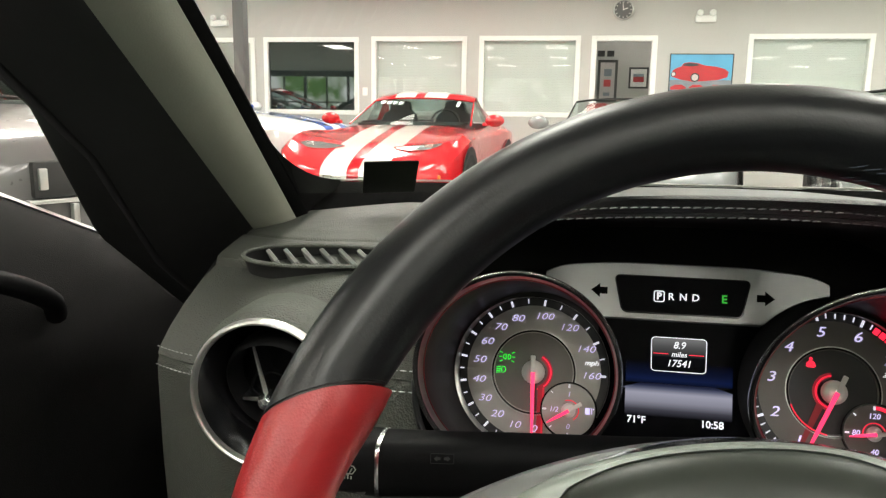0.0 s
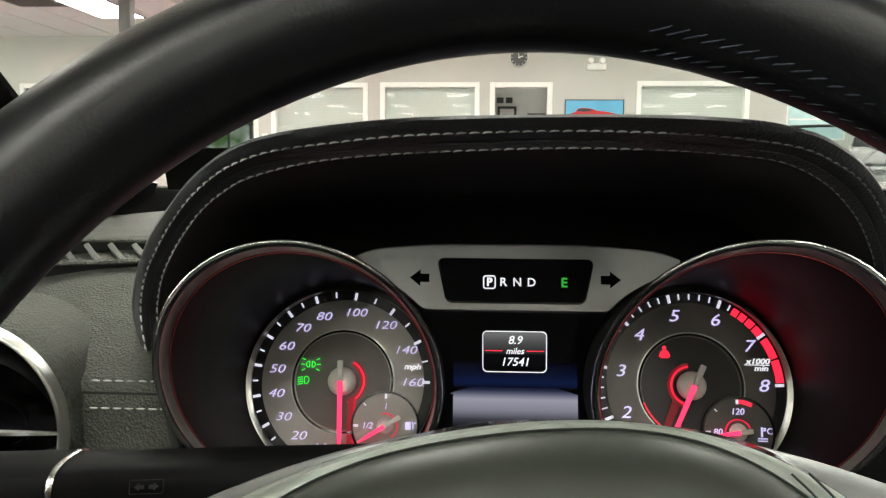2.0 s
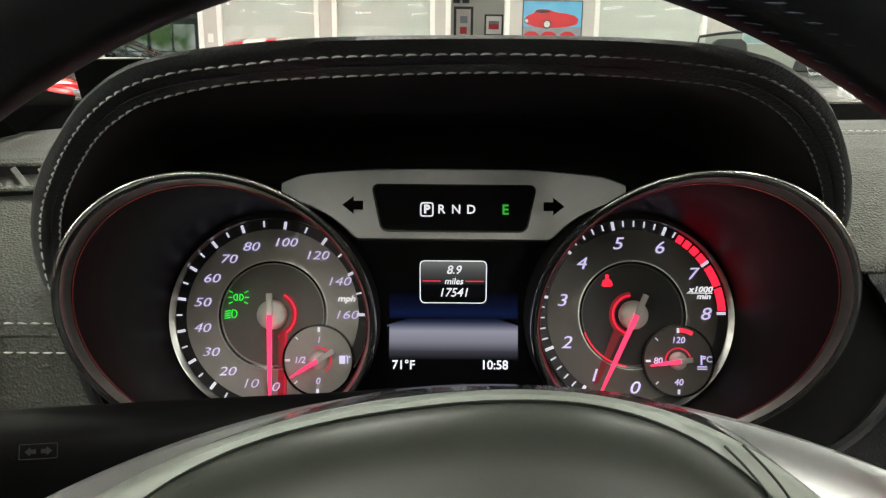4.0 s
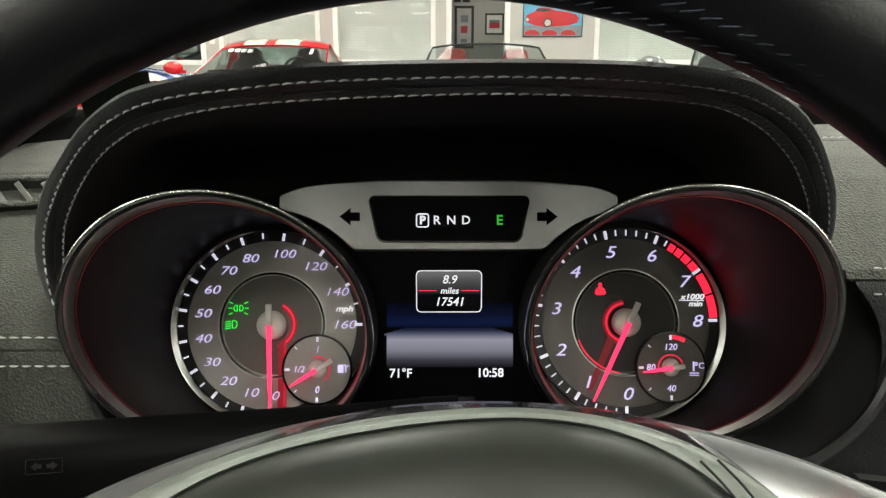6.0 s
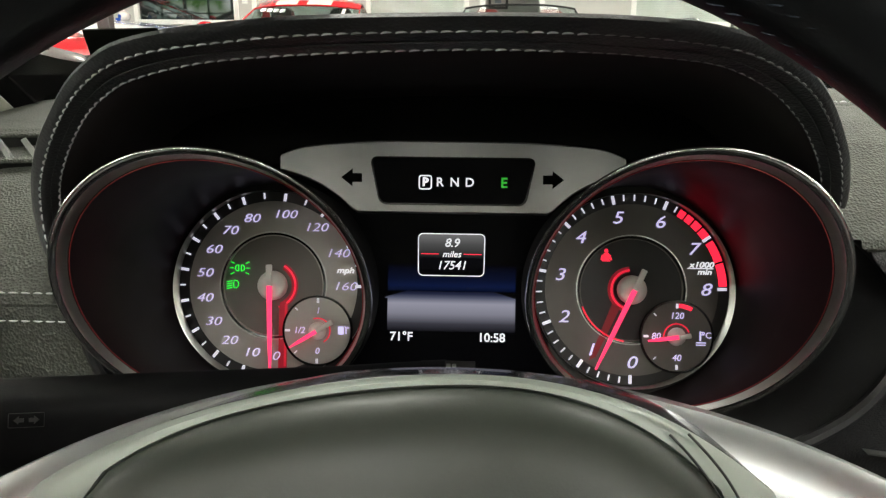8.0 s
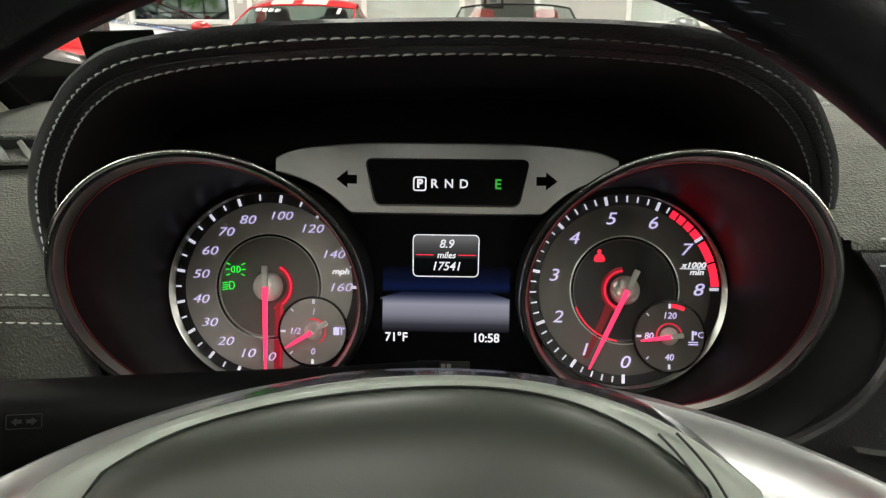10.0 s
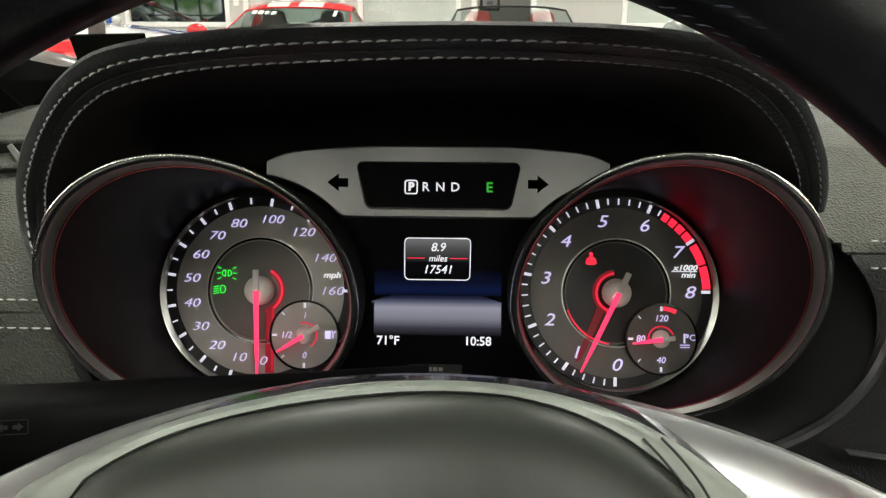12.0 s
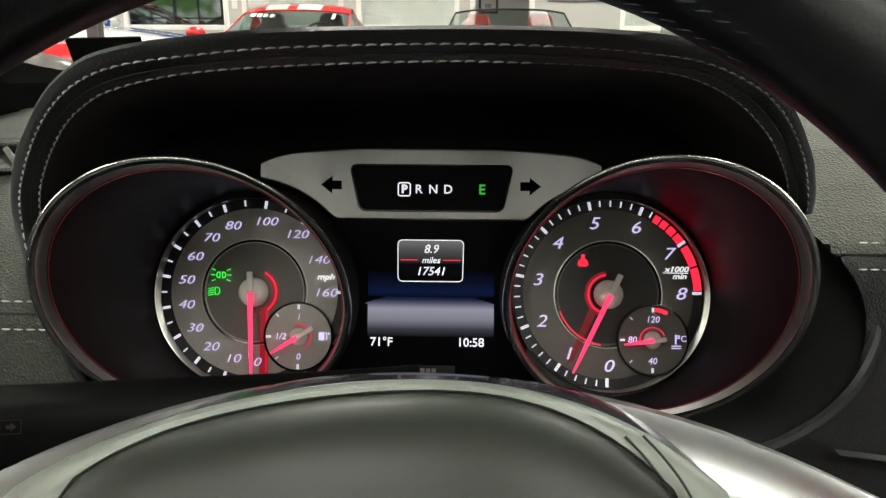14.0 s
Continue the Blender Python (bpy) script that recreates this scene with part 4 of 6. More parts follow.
part("upper_skin", skin_of(UPPER[:5], [-0.175, -0.168, -0.1605]), DASH_LEATHER, dash, "grey grained leather top")
low_left = skin_of(LOWER, LEFT_LOW, True)
low_end = lambda z: -0.1620 + 9.0 * max(0.0, 0.806 - z) ** 2 if z > 0.70 else -0.061
for v in low_left.verts:
    if v.co.x > -0.20:
        v.co.x = -0.20 + (v.co.x + 0.20) * (low_end(v.co.z) + 0.20) / 0.04
part("lower_skin", low_left, DASH_LEATHER, dash, "grey leather lower panel")
part("edge_roll", ring_tube([(low_end(z), -0.0835 + 0.012, z) for z in [0.815 - 0.004 * k for k in range(18)]], 0.0022, 8, False, up=(1, 0, 0)), SATIN_BLACK, dash, "rolled dark edge of the lower panel")
part("lower_strip", loft([[(x, -0.046, 0.7338 - 0.13 * (x - 0.206) + h) for h in (0.0, 0.0008 + 0.01 * min(0.1, x - 0.206))] + [(x, -0.040, 0.7338 - 0.13 * (x - 0.206))] for x in (0.206, 0.215, 0.23, 0.26, 0.30)], True, True), TRIM_SILVER, dash, "slim pale trim strip")
part("lower_skin", skin_of(LOWER, RIGHT, True), BLACK_LEATHER, dash, "black leather lower panel")
part("lower_skin", skin_of([p for p in LOWER if p[1] < 0.70], MID), SOFT_BLACK, dash, "black lower panel")
for x, s in ((-0.358, -1), (1.146, 1)):
    prof = [bend(x, y, z) for y, z in LOWER + UPPER[1:]] + [bend(x, 0.29, 0.56)]
    bm = bmesh.new()
    bm.faces.new([bm.verts.new(p) for p in prof])
    part("end_panel", bm, SOFT_BLACK, dash)
ell = [(0.110 + 0.107 * math.cos(radians(a)), -0.013 + 0.068 * math.sin(radians(a))) for a in range(38, -121, -4)]
collar_rows = [[CLUSTER @ Vector((0.110 + (x - 0.110) * k, -0.013 + (y + 0.013) * k, w)) for x, y in ell] for k, w in ((0.80, -0.03), (0.84, 0.0), (0.91, 0.014), (0.985, 0.026), (1.01, 0.0315), (1.035, 0.0290), (1.05, 0.0200), (1.055, 0.0))]
part("cluster_surround", loft(collar_rows, False), SOFT_BLACK, dash, "soft black surround beside the rev counter")
part("surround_lip", ring_tube([CLUSTER @ Vector((0.110 + (x - 0.110) * 1.008, -0.013 + (y + 0.013) * 1.012, 0.0325)) for x, y in ell], 0.0034, 8, False), SATIN_BLACK, dash, "rolled black leather edge")
part("cowl", loft([[(x, y - 0.10 * ((x - 0.42) / 0.8) ** 2, z) for y, z in ((0.30, 0.84), (0.302, 0.876), (0.330, 0.8835), (0.386, 0.8935), (0.41, 0.8945), (0.50, 0.86), (0.52, 0.70))] for x in [-0.400 + 0.0885 * k for k in range(19)]], False), COWL_BLACK, dash, "black strip along the windscreen foot")
part("cowl_edge", ring_tube([(x, 0.420 - 0.10 * ((x - 0.42) / 0.8) ** 2, 0.8955) for x in [-0.400 + 0.0885 * k for k in range(19)]], 0.0014, 6, False), SATIN_SILVER, dash, "pale edge strip")
part("floor_pan", box(-0.70, 1.2, -0.9, 0.5, 0.18, 0.24), SOFT_BLACK, dash, "black carpeted foot well")
# added black sheet that keeps light from the front off the door
part("foot_wall", box(-0.62, -0.33, 0.41, 0.43, 0.20, 0.765), COWL_BLACK, dash)
# added as a blocker: hides the lit floor beneath the bonnet
part("bulkhead", box(-0.60, 1.2, 0.44, 0.50, 0.20, 0.845), COWL_BLACK, dash)
# the left end row gets the darker thread for its shade
for xs2 in ([x for x in LEFT if x < -0.308], [x for x in LEFT_LOW if x > -0.204], RIGHT):
    for y, z, n in ((-0.0842, 0.8065, (0, -1, 0.1)), (-0.0810, 0.8186, (0, -1, 0.6))):
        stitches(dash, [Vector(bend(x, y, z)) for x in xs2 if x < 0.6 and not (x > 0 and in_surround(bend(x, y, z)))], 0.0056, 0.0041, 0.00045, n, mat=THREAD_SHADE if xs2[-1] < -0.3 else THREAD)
for z, y in ((0.0, 0.0685),):
    stitches(dash, [Vector(bend(x, 0.078, 0.8727)) for x in RIGHT if x < 0.6], 0.0056, 0.0042, 0.0004, (0, 0, 1))

# ---------------------------------------------------------------- round air vent
vent = thing("air_vent", "round air vent with chrome ring and black cross blades", "air vent", pose(-0.2545, -0.082, 0.800, 90, 0, 0))
part("ring", revolve([(0.0435, -0.030), (0.0470, -0.020), (0.0488, -0.005), (0.0486, -0.001), (0.0476, 0.0012), (0.0464, 0.0016), (0.0452, 0.0008), (0.0446, -0.003)], 72), VENT_CHROME, vent, "satin chrome ring")
part("collar", revolve([(0.0535, -0.050), (0.0530, -0.020), (0.0515, -0.010), (0.0488, -0.004)], 64), DASH_LEATHER, vent, "grey collar behind the ring")
part("throat", revolve([(0.0446, -0.003), (0.0432, -0.010), (0.0400, -0.022), (0.0385, -0.060), (0.002, -0.062)], 64), GLOSS_BLACK, vent, "black vent throat")
jet = part("jet", revolve([(0.0365, -0.010), (0.0375, -0.002), (0.0365, 0.004), (0.0345, 0.006), (0.0330, 0.002), (0.0320, -0.010)], 64), STALK, vent, "black swivelling jet", pose(0.001, -0.002, -0.026, 17, -4, 0))
HEART = (-0.0120, -0.0135)          # the cross sits low in the swivelled jet
for k, reach in enumerate((0.042, 0.044, 0.020, 0.017)):
    prof = lambda r: [(r, -0.0028 + 0.02 * r, -0.012), (r, 0.0028 - 0.02 * r, -0.012), (r, 0.0018 - 0.015 * r, 0.0), (r, -0.0018 + 0.015 * r, 0.0)]
    part("blade", loft([prof(reach * q) for q in (0.08, 0.35, 0.65, 1.0)], True, True), GLOSS_BLACK, jet, "slim cross blade", pose(*HEART, 0, 0, 0, 90 * k + 3))
    part("blade_edge", loft([[(reach * q, -w, 0.0), (reach * q, w, 0.0), (reach * q, w * 0.6, 0.0012), (reach * q, -w * 0.6, 0.0012)] for q, w in ((0.08, 0.0019), (0.35, 0.0017), (0.65, 0.0013), (0.95, 0.0007))], True, True), VENT_CHROME, jet, "bright blade edge", pose(*HEART, 0, 0, 0, 90 * k + 3))
part("boss", revolve([(0.0060, -0.006), (0.0060, 0.003), (0.0045, 0.0055), (0.0005, 0.0062)], 24, *HEART), CHROME, jet, "chrome centre boss")
part("inner_ring", disc(0.0165, -0.012, -0.009, *HEART, sides=40, r0=0.0150), STALK, jet)

# ---------------------------------------------------------------- side window vent in the dashboard top
SLAT_GREY = material("slat_grey", (0.16, 0.165, 0.155), 0.4, tone=0.1)
slot = thing("defroster_vent", "slim side window vent with slanting grey slats", "air vent", pose(-0.243, 0.030, 0.8665, 16, 0, 8))
shape = [(0.064 * math.cos(radians(a)) + (0.006 if math.cos(radians(a)) > 0 else -0.006), 0.0165 * math.sin(radians(a)) * (1.0 - 0.25 * math.cos(radians(a)))) for a in range(0, 360, 10)]
part("well", loft([[(x, y, 0.001) for x, y in shape], [(x * 0.97, y * 0.93, -0.012) for x, y in shape]], True, False), DULL_BLACK, slot)
part("well_floor", prism([(x * 0.97, y * 0.93) for x, y in shape], -0.0125, -0.0118), DULL_BLACK, slot)
part("rim", ring_tube([(x * 1.01, y * 1.03, 0.0006) for x, y in shape], 0.0022, 8, True, 0.7), DASH_LEATHER, slot, "grey moulded rim")
for k in range(8):
    x = -0.049 + 0.014 * k
    h = 0.0150 * math.sqrt(max(0.1, 1 - (x / 0.068) ** 2))
    part("slat", box(-0.0016, 0.0016, -h, h, -0.010, 0.0006, 0.0005, 1), SLAT_GREY, slot, "slanting slat", pose(x, 0, 0, 0, -20, 32))

# ---------------------------------------------------------------- windscreen pillar, door, roof shell
pillar = thing("windscreen_pillar", "grey-trimmed windscreen pillar, inner face darkened as shade", "car pillar")
PILLAR_GREY = material("pillar_grey", (0.25, 0.255, 0.21), 0.7, grain=0.5, grain_scale=700, tone=0.08, tone_scale=30)
PILLAR_DARK = material("pillar_dark", (0.030, 0.029, 0.030), 0.8, spec=0.25, grain=0.4, grain_scale=700, tone=0.15)
BACK = Vector((-0.010, -0.020, -0.020))
OUT = Vector((-0.105, 0.018, -0.050))


def pillar_edge(y):
    return Vector((-0.336 + 0.09 * (0.3 - y), y, 0.806 + 0.647 * (0.3 - y)))


def pillar_seam(y):
    return pillar_edge(y) + BACK + OUT * min(1.15, 0.87 + 2.0 * max(0.0, y))


ys = [0.30 - 0.02 * k for k in range(38)]
part("glass_band", loft([[pillar_edge(y) + Vector((-0.012, 0.030, 0.0)), pillar_edge(y), pillar_edge(y) + BACK * (0.26 + 0.9 * max(0.0, y)), pillar_edge(y) + BACK * (0.50 + 0.9 * max(0.0, y)) + Vector((-0.003, 0.003, 0))] for y in ys], False), COWL_BLACK, pillar, "black glass edge band")
corner = [pillar_edge(0.06).lerp(pillar_edge(0.135), f) * (1 - f) + pillar_edge(0.135).lerp(Vector((-0.322, 0.284, 0.9000)), f) * f for f in [k / 10 for k in range(11)]]
part("corner_band", loft([corner, [pillar_edge(0.06 + 0.15 * k / 10) + Vector((-0.004, 0.004, -0.004)) if k < 9 else Vector((-0.335, 0.255 + 0.015 * (k - 9), 0.862)) for k in range(11)]], False), COWL_BLACK, pillar, "black rounded corner of the glass edge band")
part("trim", loft([[pillar_edge(y) + BACK * (0.26 + 0.9 * max(0.0, y)) + Vector((-0.002, 0.002, 0)), pillar_edge(y) + BACK * (0.30 + 0.9 * max(0.0, y)) + Vector((0, -0.0022, 0)), pillar_edge(y) + BACK * (0.52 + 0.6 * max(0.0, y)) + Vector((0, -0.0035, 0)),
                    pillar_edge(y) + BACK * 0.9 + Vector((-0.001, -0.003, 0)), pillar_edge(y) + BACK * 1.08 + Vector((-0.006, -0.001, 0)), pillar_edge(y) + BACK * 1.16 + OUT * 0.12, pillar_edge(y) + BACK * 1.16 + OUT * 0.22 + Vector((0, 0.002, 0))] for y in ys], False), PILLAR_GREY, pillar, "pale grey fabric pillar trim")
# shade on the side turned from the windscreen is put into this dark colour
part("inner_face", loft([[pillar_edge(y) + BACK * 1.16 + OUT * 0.22 + Vector((0, 0.002, 0)), pillar_edge(y) + BACK + OUT * 0.40 + Vector((0, 0.004, 0)), pillar_edge(y) + BACK + OUT * 0.65 + Vector((0, 0.002, 0)), pillar_seam(y), pillar_seam(y) + Vector((-0.006, 0.016, 0))] for y in ys], False), PILLAR_DARK, pillar, "inner pillar face, coloured dark for its shade")
# fine teeth along the edge of the black band on the glass
tooth = prism([(-0.0006, -0.0004), (0.0006, -0.0004), (0.0003, 0.0014), (-0.0003, 0.0014)], 0, 0.0003)
tooth_me = bpy.data.meshes.new("tooth")
tooth.to_mesh(tooth_me)
tooth.free()
tooth_me.materials.append(COWL_BLACK)
along = (pillar_edge(0.0) - pillar_edge(0.1)).normalized()
for k in range(210):
    e = pillar_edge(0.16 - 0.0019 * k)
    zax = (Vector((-0.04, -0.44, 0.94)) - e).normalized()
    yax = along.cross(zax).normalized()
    if yax.x < 0:
        yax = -yax
    xax = yax.cross(zax).normalized()
    m = Matrix((xax, yax, zax)).transposed().to_4x4()
    m.translation = e
    share("tooth", tooth_me, pillar, m)

DOOR_LEATHER = material("door_leather", (0.013, 0.0125, 0.0125), 0.7, spec=0.12, grain=0.5, grain_scale=900, tone=0.2, grain_kind="leather")
door = thing("driver_door", "dark door panel with window ledge beside the driver", "car door")
sill = lambda y: 0.937 - 0.40 * max(0.0, y)
part("ledge", loft([[(-0.660, y, sill(y) - 0.005), (-0.602, y, sill(y)), (-0.588, y, sill(y) - 0.012), (-0.575, y, sill(y) - 0.05), (-0.560, y, 0.74), (-0.575, y, 0.50), (-0.60, y, 0.22)] for y in [0.40 - 0.06 * k for k in range(24)]], False), DOOR_LEATHER, door, "black leather door panel")
part("sill_strip", loft([[(-0.612, y, sill(y) + 0.001), (-0.606, y, sill(y) + 0.006), (-0.600, y, sill(y) + 0.001)] for y in [0.40 - 0.06 * k for k in range(24)]], False), SATIN_SILVER, door, "slim bright sill strip")
part("pull_handle", ring_tube(smooth_path([(-0.560, 0.13, 0.775), (-0.545, 0.10, 0.800), (-0.545, 0.03, 0.832), (-0.555, -0.06, 0.842), (-0.57, -0.14, 0.83)], 6), 0.010, 10, False), STALK, door, "dark curved pull handle")
part("arm_rest", box(-0.575, -0.515, -0.50, -0.04, 0.60, 0.66, 0.02, 3), SOFT_BLACK, door, "black arm rest")
part("window_frame", loft([[pillar_seam(y) - OUT * 0.06 + Vector((-0.003, 0.010, 0)), pillar_seam(y) + Vector((-0.003, 0.004, 0)), pillar_seam(y) + OUT * 0.03 + Vector((0, -0.006, 0)), pillar_edge(y) + BACK + OUT * (1.10 + 3.3 * min(0.07, max(-0.06, y))) + Vector((0, -0.004, 0)), pillar_edge(y) + BACK + OUT * (1.15 + 3.3 * min(0.07, max(-0.06, y))), pillar_edge(y) + BACK + OUT * (1.15 + 3.3 * min(0.07, max(-0.06, y))) + Vector((-0.01, 0.04, 0))] for y in [0.24 - 0.02 * k for k in range(27)]], False), PILLAR_DARK, door, "dark window frame")

ROOF_GLASS = glass_material("roof_glass", (0.88, 0.90, 0.90), amount=(0.5, 0.05))
shell = thing("car_shell", "dark car body with roof, seat and bonnet", "car body")
part("screen_header", ring_tube([(x, -0.22 - 0.10 * ((x - 0.42) / 0.8) ** 2, 1.318 - 0.02 * ((x - 0.42) / 0.8) ** 2) for x in [-0.36 + 0.1 * k for k in range(17)]], 0.03, 8, False), SOFT_BLACK, shell, "black windscreen header")
part("headlining", loft([[(x, y, z) for y, z in ((-0.22, 1.322), (-0.30, 1.335), (-0.36, 1.338))] for x in (-0.52, -0.40, 0.3, 1.0, 1.12)], False), SOFT_BLACK, shell, "dark headlining")
# roof out of view, made see-through so ceiling light reaches hood and rim
part("roof_skin", loft([[(x, y, z) for y, z in ((-0.36, 1.346), (-0.50, 1.350), (-0.8, 1.335), (-1.10, 1.280))] for x in (-0.56, -0.40, 0.3, 1.0, 1.16)], False), ROOF_GLASS, shell, "unseen roof panel, nearly clear to let light in")
part("rear_wall", box(-0.66, 1.26, -1.30, -1.22, 0.2, 0.95), SOFT_BLACK, shell)
# unseen rear pillars, added to darken what rim and pad reflect
for x in (-0.60, 1.20):
    part("rear_pillar", box(x - 0.05, x + 0.05, -1.28, -0.86, 0.9, 1.24, 0.02), SOFT_BLACK, shell, "black rear roof pillar")
for x in (-0.01, 0.76):
    part("seat_back", box(x - 0.26, x + 0.26, -0.95, -0.75, 0.35, 1.05, 0.08, 4), BLACK_LEATHER, shell, "black leather seat back")
    # unseen head rest, added to cut the light from behind
    part("head_rest", box(x - 0.14, x + 0.14, -0.95, -0.82, 0.99, 1.13, 0.05, 4), BLACK_LEATHER, shell, "black leather head rest")
    part("seat_cushion", box(x - 0.26, x + 0.26, -0.85, -0.40, 0.25, 0.45, 0.06, 4), BLACK_LEATHER, shell, "black leather seat cushion")
part("far_door", box(1.22, 1.30, -1.3, 0.5, 0.2, 0.90, 0.02), SOFT_BLACK, shell)
part("far_pillar", loft([[(1.19 - 0.09 * (0.3 - y) + dx, y, 0.806 + 0.647 * (0.3 - y) + dz) for dx, dz in ((0, 0), (0.06, -0.02), (0.08, 0.02), (0.0, 0.03))] for y in (0.30, 0.1, -0.1, -0.30, -0.46)], True, True), SOFT_BLACK, shell)
screen_glass = glass_material("clear_glass", (0.93, 0.96, 0.94))
def glass_at(x, y):
    # the foot comes in towards the pillar beside the driver
    f = max(0.0, 1 - (0.45 - y) / 0.67) * max(0.0, min(1.0, (0.20 - x) / 0.30))
    return (x, y - (0.10 + 0.30 * (x - 0.42) ** 2) * f - 0.156 * (x - 0.42) ** 2 * (1 - f), 0.9005 + 0.647 * (0.42 - y))


wind = part("windscreen", loft([[glass_at(x, y) for y in (0.425, 0.4, 0.3, 0.2, 0.1, 0.0, -0.1, -0.22)] for x in [-0.33 + 0.05 * k for k in range(31)]], False), screen_glass, shell, "clear windscreen")
wind.visible_shadow = False

CARD_BLACK = material("card_black", (0.006, 0.007, 0.005), 0.55, spec=0.12, tone=0.15, tone_scale=20)
card_x = Vector((0.0457, 0.0159, 0.0012)).normalized()
card_z = card_x.cross(Vector((0.225, -0.752, 0.62))).normalized()
card_at = Matrix((card_x, card_z.cross(card_x), card_z)).transposed().to_4x4()
card_at.translation = (-0.2435, 0.1851, 0.8990)
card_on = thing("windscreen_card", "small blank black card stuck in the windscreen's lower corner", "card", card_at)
part("plate", prism(rounded(0.0484, 0.0500, 0.0014, 0, 0.0250), -0.0006, 0.0006, 0.0002), CARD_BLACK, card_on)

# ================================================================ the showroom
WALL_Y, CEIL = 10.6, 2.80
WALL_PAINT = material("wall_paint", (0.50, 0.485, 0.465), 0.8, grain=0.2, grain_scale=120, tone=0.03, tone_scale=1.5)
CEIL_TILE = material("ceiling_tile", (0.74, 0.73, 0.71), 0.85, grain=0.5, grain_scale=200, tone=0.03)
FLOOR_TILE = material("floor_tile", (0.50, 0.48, 0.44), 0.18, grain=0.05, grain_scale=40, tone=0.08, tone_scale=1.2)
WHITE_TRIM = material("white_trim", (0.82, 0.81, 0.79), 0.45, tone=0.03)
LIGHT_PANEL = material("light_panel", (0.8, 0.8, 0.8), 0.5, emit=(1.0, 0.97, 0.88), power=PANEL_LIGHT)
BLIND = material("blind", (0.56, 0.57, 0.56), 0.6, tone=0.04, tone_scale=2)
PANE_DARK = material("dark_pane", (0.010, 0.013, 0.014), 0.02, spec=1.0)
PANE_CLEAR = glass_material("office_pane", (0.965, 0.98, 0.97), amount=(0.22, 0.012))
STEEL_DARK = material("painted_steel", (0.09, 0.092, 0.095), 0.5, tone=0.08)


def structure(name, bm, mat, label, category="structure"):
    ob = mesh_object(name, bm, mat, False)
    return tagged(ob, label, category, kind="structure")


def joined(boxes):
    bm = bmesh.new()
    for b in boxes:
        o = box(*b)
        me = bpy.data.meshes.new("t")
        o.to_mesh(me)
        o.free()
        bm.from_mesh(me)
        bpy.data.meshes.remove(me)
    return bm


structure("floor", box(-14, 14, -10.3, 15, -0.1, 0), FLOOR_TILE, "pale polished showroom floor", "floor")

# ceiling of tiles in a grid
bm = bmesh.new()
for i in range(46):
    for j in range(21):
        x0, y0 = -14 + 0.61 * i, -10.3 + 1.22 * j
        q = [bm.verts.new(p) for p in ((x0 + 0.010, y0 + 0.010, CEIL), (x0 + 0.600, y0 + 0.010, CEIL), (x0 + 0.600, y0 + 1.210, CEIL), (x0 + 0.010, y0 + 1.210, CEIL))]
        r = [bm.verts.new(v.co + Vector((0, 0, 0.012))) for v in q]
        bm.faces.new(q[::-1])
        for k in range(4):
            bm.faces.new((q[k], q[(k + 1) % 4], r[(k + 1) % 4], r[k]))
q = [bm.verts.new(p) for p in ((-14, -10.3, CEIL + 0.006), (14.1, -10.3, CEIL + 0.006), (14.1, 15.4, CEIL + 0.006), (-14, 15.4, CEIL + 0.006))]
bm.faces.new(q[::-1])
structure("ceiling", bm, CEIL_TILE, "white tiled showroom ceiling", "ceiling")

# office wall with its openings
OPEN = [(-7.00, -6.15, 0.95, 2.10, "dark"), (-5.93, -5.02, 0.0, 2.10, "bright"), (-4.876, -3.345, 0.945, 2.105, "dark"), (-3.146, -1.688, 0.95, 2.112, "blind"), (-1.503, -0.03, 0.955, 2.118, "blind"),
        (0.122, 1.040, 0.0, 2.118, "door"), (2.257, 3.88, 0.96, 2.135, "blind"), (5.75, 7.3, 0.96, 2.14, "blind")]
blocks, left = [], -14.0
for x0, x1, z0, z1, what in OPEN:
    blocks.append((left, x0 + 0.03, WALL_Y, WALL_Y + 0.14, 0, CEIL))
    if z0 > 0:
        blocks.append((x0 + 0.03, x1 - 0.03, WALL_Y, WALL_Y + 0.14, 0, z0 + 0.03))
    blocks.append((x0 + 0.03, x1 - 0.03, WALL_Y, WALL_Y + 0.14, z1 - 0.03, CEIL))
    left = x1 - 0.03
blocks.append((left, 14, WALL_Y, WALL_Y + 0.14, 0, CEIL))
structure("wall_office", joined(blocks), WALL_PAINT, "grey painted office wall with windows", "wall")
side = [(-14.15, -14, -10.3, 15, 0, 0.35), (-14.15, -14, -10.3, 15, 2.55, CEIL), (-14.12, -14.03, -10.3, 15, 1.40, 1.46)]
for k in range(13):
    side.append((-14.15, -14, -10.3 + 2.1 * k, -10.2 + 2.1 * k, 0.35, 2.55))
structure("wall_left", joined(side), STEEL_DARK, "dark-framed glazed side of the showroom", "wall")
structure("wall_right", box(14, 14.15, -10.3, 15, 0, CEIL), WALL_PAINT, "grey painted side wall", "wall")
structure("wall_back_office", box(-14, 14, 13.0, 13.15, 0, CEIL), WALL_PAINT, "painted rear office wall", "wall")
for x in (-4.93, -3.24, -1.60, 0.05, 1.75, 5.4):
    structure("wall_partition", box(x - 0.05, x + 0.05, WALL_Y + 0.14, 13.0, 0, CEIL), WALL_PAINT, "painted office partition", "wall")
number = 0
